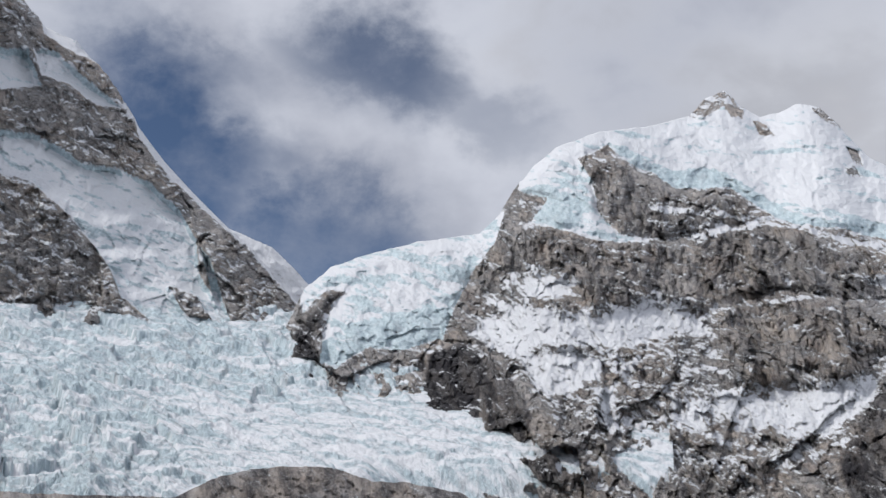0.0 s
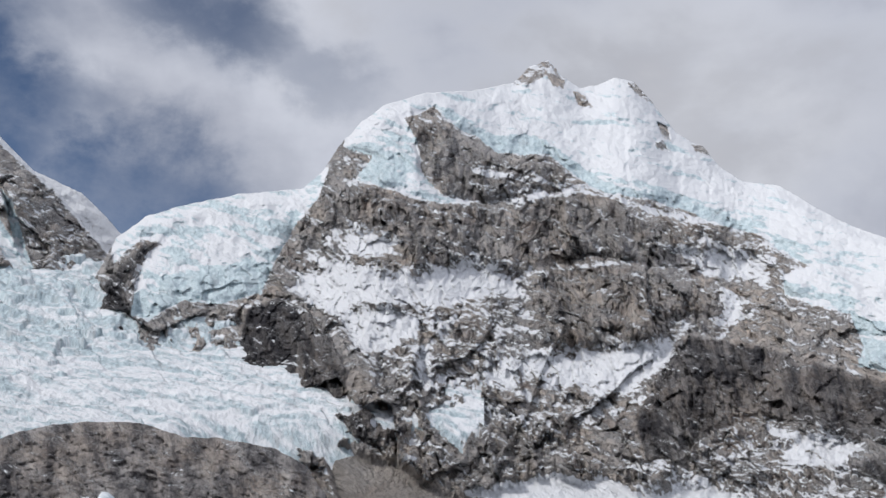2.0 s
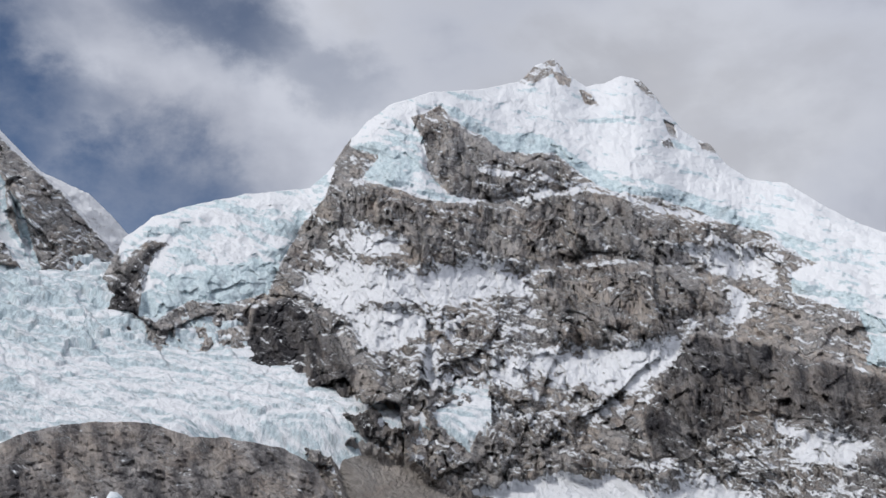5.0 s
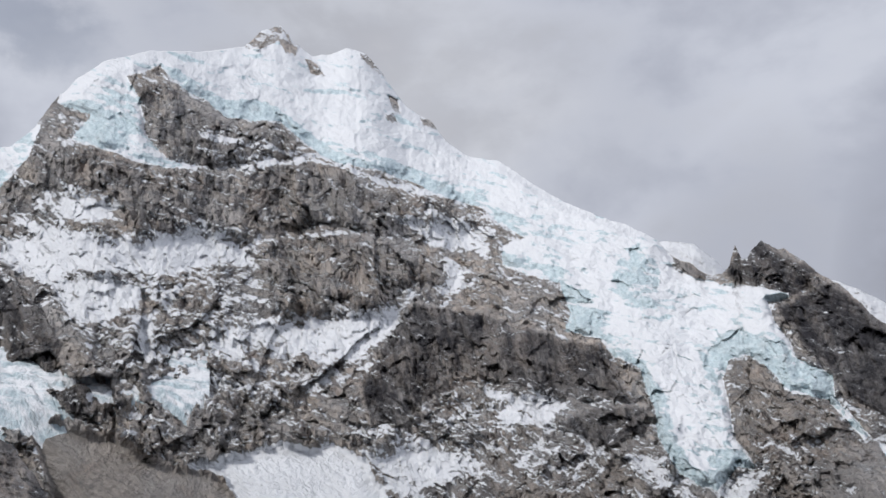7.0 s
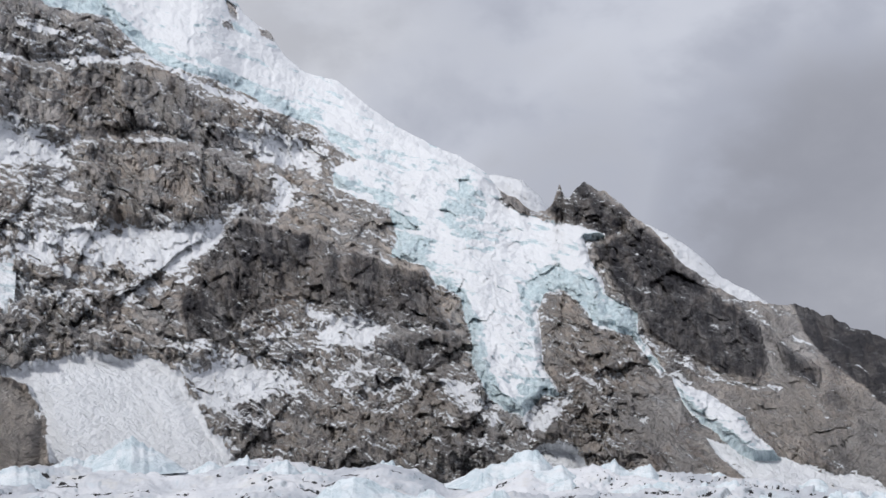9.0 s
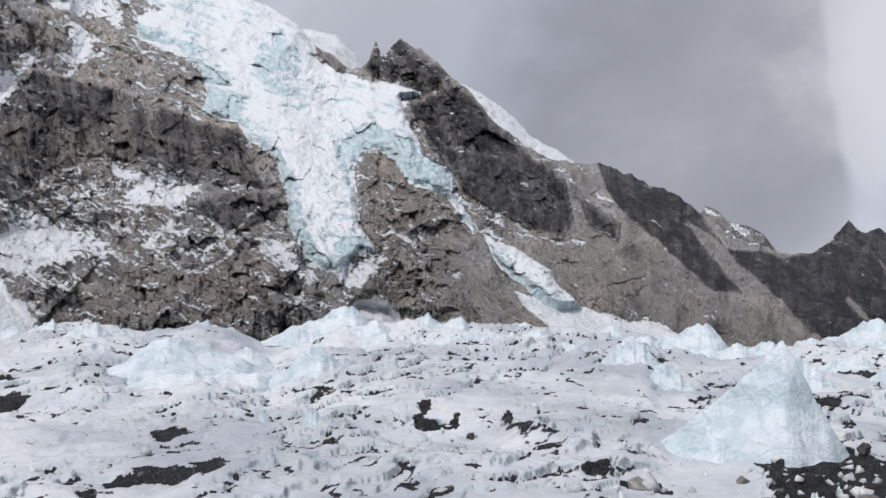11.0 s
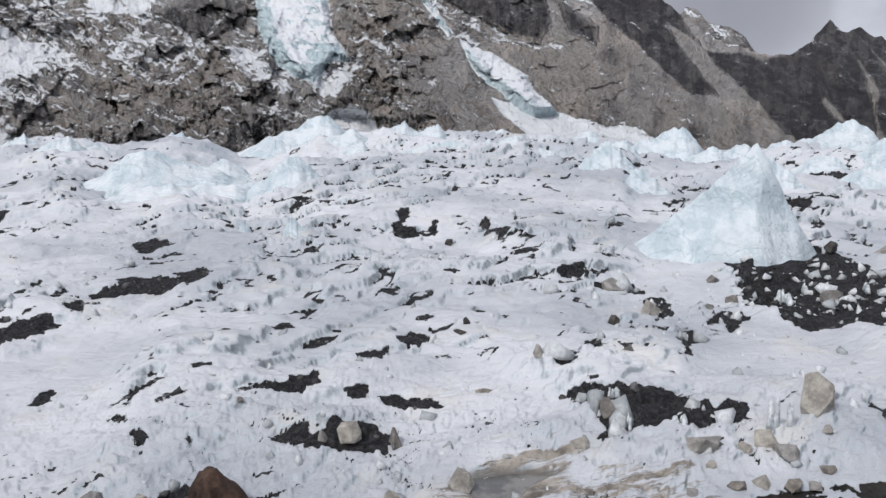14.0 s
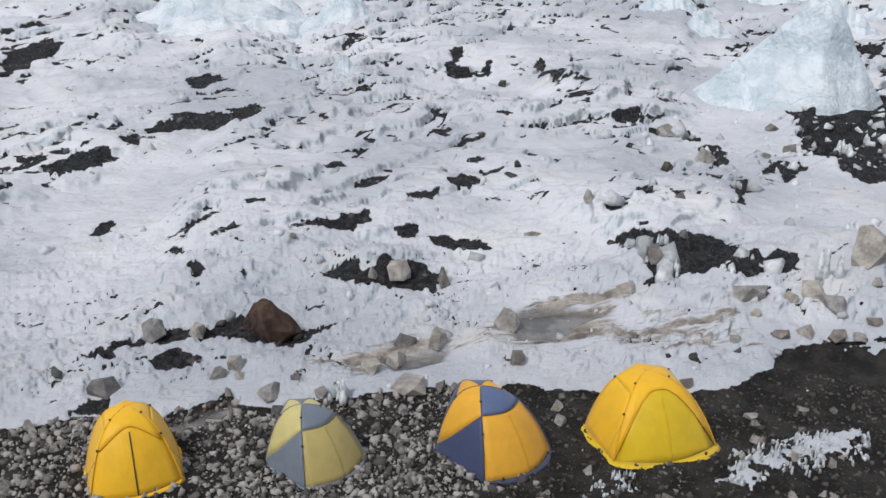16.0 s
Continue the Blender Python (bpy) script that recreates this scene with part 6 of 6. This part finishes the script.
scatter("debris_stones", "dark stones lying where the snow has melted", 2600, ((10, 82), (20, 85)), (0.07, 0.36), M_DEBRIS, 8,
        lambda x, y, f, g: (f["dirt_and_shade"] > 0.5) & (f["camp"] < 0.1))
scatter("ice_rubble", "broken lumps of white ice among the dark debris", 420, ((54, 82), (22, 70)), (0.2, 1.1), M_RUBBLE, 15,
        lambda x, y, f, g: (f["dirt_and_shade"] > 0.5) & (f["camp"] < 0.1))
scatter("snow_lumps", "small lumps of refrozen snow on the melting crust", 1500, ((12, 80), (17, 60)), (0.06, 0.5), M_RUBBLE, 21,
        lambda x, y, f, g: (f["dirt_and_shade"] < 0.3) & (f["camp"] < 0.1) & (fbm(x, y, 0 * x, 7, 3) + g.uniform(-0.3, 0.3, len(x)) > 0.15))


# ---- seracs ----
M_SERAC = ice_material("serac_ice", 6.5, 0.78, 1.45, 0.2, False, 0.0, (0.50, 0.585, 0.635), (0.68, 0.745, 0.79), 0.6, 0.45)


def serac(x, y, wide, tall, seed, label, thick=0.7, peak=0.0):
    """A fin of glacier ice with a sharp, uneven crest, facing the camp."""
    n, m = 56, 44
    u, v = np.meshgrid(np.linspace(-1, 1, n), np.linspace(0, 1, m))
    crest = np.clip(1 - np.abs((u - peak) / np.where(u > peak, 1 - peak, 1 + peak)) ** 1.3, 0, 1)
    if tall > 3.5:
        crest = np.clip(1 - np.abs((u - peak) / np.where(u > peak, 1 - peak, 1 + peak)), 0, 1) ** 1.2
    crest = crest * (1 + (0.2 if tall > 3.5 else 0.5) * fbm(u * 3 + seed, 0 * u, 0 * u + seed, 1.2, 4, 0.6)) ** 1
    side = 1 - np.abs(2 * v - 1) ** 0.85
    X = u * wide / 2 * (1 + 0.12 * (1 - side))
    Y = (2 * v - 1) * wide * thick / 2 * (0.35 + 0.65 * crest)
    Z = 1.25 * tall * crest * side
    k = wide / 7
    rough = (0.24 if tall > 3.5 else 0.16) * k * fbm(X, Y, Z * 0.5, 2.6 * k, 4, 0.5, True, seed) + 0.07 * k * facets(X + 0.3 * Z, Z + Y, 1.6 * k, int(seed) * 2)
    X, Y, Z = X + 0.6 * rough, Y - rough, Z + 0.8 * rough * side - 0.45 - 0.05 * wide
    ob = sheet("serac", X, Y, Z, M_SERAC)
    b = math.degrees(math.atan2(x, y))
    ob.matrix_world = pose(x, y, spot(x, y), 0, 0, -b)
    return tagged(ob, label, "serac", "seracs on the glacier")


FINS = [(44.1, 20.7, 10.5, 5.0, 0.3), (33.1, 54.3, 12.4, 2.3, 0.3), (38.7, 53.6, 10.1, 1.9, -0.2), (60.5, 34.0, 4.9, 2.4, -0.1), (63.7, 39.1, 5.3, 2.9, 0.1), (64.6, 26.3, 5.3, 2.5, -0.1), (73.8, 26.5, 5.1, 1.9, 0.2), (69.9, 21.2, 6.4, 2.2, 0), (62.6, 14.0, 9.8, 3.3, 0.1), (42.2, 50.7, 7.4, 2.9, 0.2), (37.8, 58.6, 13.9, 3.3, -0.2), (59.4, 54.9, 6.2, 1.8, 0.6), (57.6, 61.7, 6.4, 1.8, 0.3), (32.3, 42.7, 1.3, 1.5, 0), (32.7, 38.7, 1.9, 1.5, -0.3), (66.8, 51.1, 5.9, 1.7, 0.3), (62.5, 21.1, 2.5, 1.0, 0), (63.3, 53.3, 4.4, 1.6, -0.5), (45.8, 63.4, 6.4, 2.0, 0.1), (65.0, 45.6, 5.1, 1.4, 0)]
for i, (sx, sy, wide, tall, peak) in enumerate(FINS):
    serac(sx, sy, wide, tall * (1.0 if i == 0 else 0.78), 3.7 * i + 1, "tall sharp fin of blue-white glacier ice" if tall > 2.5 else "low weathered fin of pale blue ice", 0.7, peak)
rng = random.Random(12)
for i in range(44):
    b = -12 + 96 * (i + rng.random()) / 44
    far = float(np.interp(b, crest_b, crest_r)) * rng.uniform(0.88, 1.0)
    big = rng.random() ** 2
    serac(far * math.sin(radians(b)), far * math.cos(radians(b)), 4.0 + 7.0 * big, 1.1 + 1.5 * big, 200.0 + 3 * i, "low weathered fin of pale blue ice", 0.7, rng.uniform(-0.5, 0.5))
LEFT_FINS = [(-9.3, 89.4, 24.0, 10.2, -0.30), (-5.3, 88.0, 16.0, 7.6, 0.15), (-16.5, 88.0, 22.0, 7.4, 0.1)]
for i, (sx, sy, wide, tall, peak) in enumerate(LEFT_FINS):
    serac(sx, sy, wide, tall, 90.0 + 5 * i, "tall sharp fin of blue-white glacier ice", 0.6, peak)


def ice_pinnacle(x, y, wide, tall, seed):
    """A cluster of upright melting ice blades."""
    rng = random.Random(seed)
    root = new("ice_pinnacle")
    root.matrix_world = pose(x, y, spot(x, y) - 0.05, 0, 0, rng.uniform(0, 360))
    for k in range(rng.randint(3, 6)):
        bm = shard(seed * 31 + k, wide * rng.uniform(0.3, 0.5), wide * rng.uniform(0.2, 0.35), tall * rng.uniform(0.6, 1.1), 14)
        for vt in bm.verts:
            q = max(0.0, vt.co.z / tall)
            vt.co.x *= 1 - 0.55 * q
            vt.co.y *= 1 - 0.55 * q
            vt.co += Vector((rng.uniform(-0.02, 0.02), 0, 0))
        off = Vector((rng.uniform(-0.45, 0.45) * wide, rng.uniform(-0.3, 0.3) * wide, 0))
        for vt in bm.verts:
            vt.co += off
        part("ice_blade", bm, M_CLEAR, root)
    return tagged(root, "cluster of upright melting blades of clear ice", "ice", "ice blades by the camp")


def clear_ice():
    n = Nodes("clear_ice")
    f = n.noise(6.0, 7, 0.65)
    return n.done(n.mix(n.ramp(f, 0.38, 0.62), (0.38, 0.43, 0.455), (0.70, 0.72, 0.745)), 0.35, n.bump(f, 0.6, 0.06), 0.5)


M_CLEAR = clear_ice()
BLADES = [(12.1, 14.9, 0.75, 1.00), (11.9, 15.1, 0.44, 0.90), (24.5, 9.5, 0.92, 1.05), (21.9, 12.6, 0.45, 1.10), (22.9, 11.5, 0.68, 0.50), (23.2, 13.7, 0.50, 0.80), (38.3, 14.8, 1.14, 0.70), (38.9, 8.5, 0.72, 0.90), (40.6, 12.3, 0.66, 0.80), (40.8, 14.9, 0.63, 0.90), (38.2, 7.2, 1.08, 0.80)]
for i, (bx, by, size, tall) in enumerate(BLADES):
    ice_pinnacle(bx, by, size, size * tall, 60 + i)
rng = random.Random(5)
for i in range(64):
    rime = NEEDLES[0 if i % 5 else 1]
    while True:
        px, py = (rng.uniform(min(p[c] for p in rime), max(p[c] for p in rime)) for c in (0, 1))
        if inside(rime, np.array([px]), np.array([py]))[0] > 0:
            break
    ice_pinnacle(px, py, rng.uniform(0.14, 0.30), rng.uniform(0.12, 0.26), 200 + i)

# ---- pond ----
def water_material():
    n = Nodes("melt_water")
    return n.done(n.mix(n.ramp(n.noise(1.2, 5), 0.4, 0.6), (0.10, 0.10, 0.10), (0.20, 0.195, 0.185)), 0.12, n.bump(n.noise(3.0, 4), 0.08, 0.02), 0.5)


M_WATER = water_material()
for poly, lb in ((POND[0], "small grey meltwater pond between snow banks"), (PUDDLES[0], "shallow grey puddle of meltwater"), (PUDDLES[1], "shallow grey puddle of meltwater")):
    bm = bmesh.new()
    mid = Vector((sum(p[0] for p in poly) / len(poly), sum(p[1] for p in poly) / len(poly), 0))
    lev = spot(mid.x, mid.y) + 0.07
    ring = [bm.verts.new((mid.x + (p[0] - mid.x) * 1.25, mid.y + (p[1] - mid.y) * 1.35, lev)) for p in poly]
    deep = [bm.verts.new((v.co.x, v.co.y, lev - 0.3)) for v in ring]
    bm.faces.new(ring)
    bm.faces.new(deep[::-1])
    for k in range(len(ring)):
        bm.faces.new((ring[k - 1], deep[k - 1], deep[k], ring[k]))
    bmesh.ops.recalc_face_normals(bm, faces=bm.faces[:])
    tagged(new("pond", mesh_of("pond", bm, M_WATER, True)), lb, "water", kind="structure")


# ---- tents ----
def cloth(name, color, shade=0.92):
    n = Nodes(name)
    f = n.noise(2.5, 6, 0.6)
    wrinkle = n.noise((9.0, 9.0, 2.5), 4, 0.6)
    dust = n.noise(0.9, 7, 0.65)
    col = n.mix(n.ramp(f, 0.38, 0.62), tuple(c * shade for c in color), color)
    col = n.mix(n.ramp(dust, 0.55, 0.75, 0, 0.1), col, (0.35, 0.31, 0.25))
    n.b.inputs["Sheen Weight"].default_value = 0.15
    return n.done(col, 0.55, n.bump(n.math("ADD", wrinkle, f), 0.45, 0.03), 0.35)


M_YELLOW = cloth("yellow_nylon", (0.80, 0.45, 0.015))
# yellow cloth with the door side's shade put into its colour
M_SHADED_YELLOW = cloth("shaded_yellow_nylon", (0.66, 0.45, 0.012))
M_ORANGE = cloth("orange_nylon", (0.72, 0.37, 0.03))
M_NAVY = cloth("navy_nylon", (0.045, 0.06, 0.13))
M_BLUE = cloth("blue_nylon", (0.09, 0.13, 0.24))
M_KHAKI = cloth("khaki_nylon", (0.44, 0.36, 0.13))
M_SAND = cloth("faded_yellow_nylon", (0.55, 0.48, 0.20))
M_SLATE = cloth("slate_nylon", (0.15, 0.18, 0.22))
M_CORD = cloth("dark_cord", (0.05, 0.045, 0.04))
M_METAL = Nodes("peg_metal").done((0.35, 0.35, 0.36), 0.4, None, 0.5)


def dome_tent(x, y, turn, length, width, tall, pick, sleeve, label, skirt=None, crossed=False, arch=(0.52, 0.48, 4.5), zip_cloth=None):
    """A dome tent on six pole arcs: fabric panels, door, zip, sleeves, cords and pegs; the door faces -y."""
    root = new("dome_tent")
    b = math.degrees(math.atan2(x, y))
    root.matrix_world = pose(x, y, spot(x, y) - 0.03, 0, 0, turn - b)

    def on(th, rho, out=0.0):
        # flat cloth stretched between bent poles, the top set back from the door
        deg = (math.degrees(th) + 148) % 360 - 148
        lo = max(p for p in poles if p <= deg + 1e-6)
        hi = min(p for p in poles if p > deg + 1e-6)
        half = radians((hi - lo) / 2)
        chord = math.cos(half) / math.cos(radians(deg - (hi + lo) / 2))
        k = rho * (1 - (0.9 if half < 0.6 else 0.55) * (1 - chord)) + out
        c, s = math.cos(th), math.sin(th)
        return Vector((c * width / 2 * k, s * length / 2 * k + 0.13 * length * (1 - rho ** 1.4), tall * (1 - rho ** 2.9) + out * 0.5))

    poles = [-148, -32, 28, 90, 152, 212]
    for i in range(5):
        for j in range(2):
            bm = bmesh.new()
            grid = []
            for vv in np.linspace(0, 1, 11):
                row = []
                for uu in np.linspace(0, 1, 13):
                    # the door rises in an arch under the hood
                    split = arch[0] + arch[1] * abs(2 * uu - 1) ** arch[2] if i == 0 else 0.50
                    if crossed:
                        # straight door top, side seams running down to the next pole's foot
                        split = (0.54, 0.54 + 0.42 * uu, 0.5, 0.5, 0.96 - 0.42 * uu)[i]
                    rho = vv * split if j == 0 else split + vv * (1 - split)
                    row.append(bm.verts.new(on(radians(poles[i] + (poles[i + 1] - poles[i]) * uu), rho, -0.012 if (i == 0 and j) else 0.0)))
                grid.append(row)
            for a in range(10):
                for c in range(12):
                    bm.faces.new((grid[a][c], grid[a + 1][c], grid[a + 1][c + 1], grid[a][c + 1]))
            bmesh.ops.remove_doubles(bm, verts=bm.verts[:], dist=0.001)
            bmesh.ops.recalc_face_normals(bm, faces=bm.faces[:])
            panel = part("door" if (i == 0 and j) else "panel", bm, pick(i, j), root)
            thick = panel.modifiers.new("thickness", "SOLIDIFY")
            thick.thickness, thick.offset = 0.012, -1
            if i == 0 and j:
                bm = bmesh.new()
                tube(bm, [on(radians(-90), q, 0.0) for q in np.linspace(0.55 if crossed else 0.53, 0.99, 12)], 0.007 if crossed else 0.012)
                part("zipper", bm, zip_cloth or M_CORD, panel)
                bm = bmesh.new()
                hem = []
                for uu in np.linspace(0.02, 0.98, 25):
                    hem.append(on(radians(-148 + 116 * uu), 0.54 if crossed else arch[0] + arch[1] * abs(2 * uu - 1) ** arch[2], 0.004))
                tube(bm, hem, 0.009)
                part("arch_seam", bm, sleeve, root)
    for i in range(5):
        bm = bmesh.new()
        tube(bm, [on(radians(poles[i]), q, 0.002) for q in np.linspace(0.02, 1.0, 16)], 0.009)
        part("pole_sleeve", bm, sleeve, root)
    for i, q in ((0, 0.35), (0, 0.7), (1, 0.3), (1, 0.65), (2, 0.5), (4, 0.5)):
        bm = bmesh.new()
        bmesh.ops.create_cube(bm, size=0.045)
        bmesh.ops.bevel(bm, geom=bm.edges[:], offset=0.012, segments=1, affect="EDGES")
        bmesh.ops.translate(bm, verts=bm.verts[:], vec=on(radians(poles[i]), q, 0.012))
        part("toggle", bm, M_CORD, root)
    for i in (0, 1, 3, 4):
        a = radians(poles[i])
        top, foot = on(a, 0.78, 0.01), on(a, 1.0, 0.5)
        foot.z = -0.02
        bm = bmesh.new()
        tube(bm, [top, top.lerp(foot, 0.5), foot], 0.0025, 5)
        part("guy_line", bm, M_CORD, root)
        bm = bmesh.new()
        tube(bm, [foot + Vector((0, 0, -0.08)), foot + Vector((0, 0, 0.09))], 0.012, 6)
        part("peg", bm, M_METAL, root)
    bm = bmesh.new()
    inner = [bm.verts.new(on(radians(a), 1.0, -0.01) + Vector((0, 0, 0.07))) for a in range(0, 360, 6)]
    wide = 0.10 if skirt else 0.04
    outer = [bm.verts.new(on(radians(a), 1.0, wide * (1 + 0.5 * math.sin(radians(a * 5)))) * 1.0 + Vector((0, 0, 0.015 - wide * 0.5))) for a in range(0, 360, 6)]
    for k in range(60):
        bm.faces.new((inner[k - 1], outer[k - 1], outer[k], inner[k]))
    sk = part("skirt", bm, skirt or sleeve, root)
    th = sk.modifiers.new("thickness", "SOLIDIFY")
    th.thickness = 0.008
    return tagged(root, label, "tent", "tents of the camp")


TENTS = [(7.37, 15.88), (10.21, 13.66), (12.98, 11.26), (15.67, 9.19)]
dome_tent(*TENTS[0], 0, 2.5, 2.08, 1.36, lambda i, j: M_YELLOW, M_YELLOW, "bright yellow dome tent pitched on gravel", None, False, (0.46, 0.26, 2.0))
dome_tent(*TENTS[1], 36, 2.6, 1.9, 1.2, lambda i, j: (M_SLATE, M_SAND, M_SLATE, M_SAND, M_SAND)[i] if j == 0 else (M_KHAKI, M_SLATE, M_SAND, M_SLATE, M_SLATE)[i], M_SLATE, "faded yellow and grey dome tent on stony ground", None, True, zip_cloth=M_KHAKI)
dome_tent(*TENTS[2], 42, 3.1, 2.2, 1.35, lambda i, j: (M_BLUE, M_ORANGE, M_BLUE, M_ORANGE, M_ORANGE)[i] if j == 0 else (M_ORANGE, M_NAVY, M_ORANGE, M_NAVY, M_NAVY)[i], M_NAVY, "orange and navy blue dome tent among stones", None, True, zip_cloth=M_ORANGE)
dome_tent(*TENTS[3], 28, 2.9, 2.75, 1.4, lambda i, j: M_YELLOW if (j == 0 or i > 2) else M_SHADED_YELLOW, M_YELLOW, "large yellow dome tent with a spread skirt", M_SHADED_YELLOW, False, (0.44, 0.56, 3.2), M_SHADED_YELLOW)

# larger loose stones about the tents
STONES = [mesh_of("stone", shard(700 + k, 1.0, 0.8, 0.6, 6, 0.012), (M_PALE, M_GREY, M_PALE)[k % 3], True) for k in range(9)]
rng = random.Random(31)
placed = 0
while placed < 170:
    b, r = radians(rng.uniform(14, 72)), rng.uniform(13.2, 20.5)
    sx, sy = r * math.sin(b), r * math.cos(b)
    z, cover = ground_at(np.array([sx]), np.array([sy]))
    if cover["camp"][0] < 0.7 or min((Vector((sx, sy)) - Vector(t)).length for t in TENTS) < 1.7 or (b > radians(54) and rng.random() < 0.6):
        continue
    size = rng.uniform(0.20, 0.46)
    ob = new("stone", STONES[placed % 9])
    ob.matrix_world = pose(sx, sy, float(z[0]) - 0.03 * size, rng.uniform(-8, 8), rng.uniform(-8, 8), rng.uniform(0, 360)) @ Matrix.Diagonal((size, size * rng.uniform(0.7, 1.0), size * rng.uniform(0.7, 1.2), 1))
    tagged(ob, "angular light grey stone lying on the camp gravel", "stone", "stones round the tents")
    placed += 1
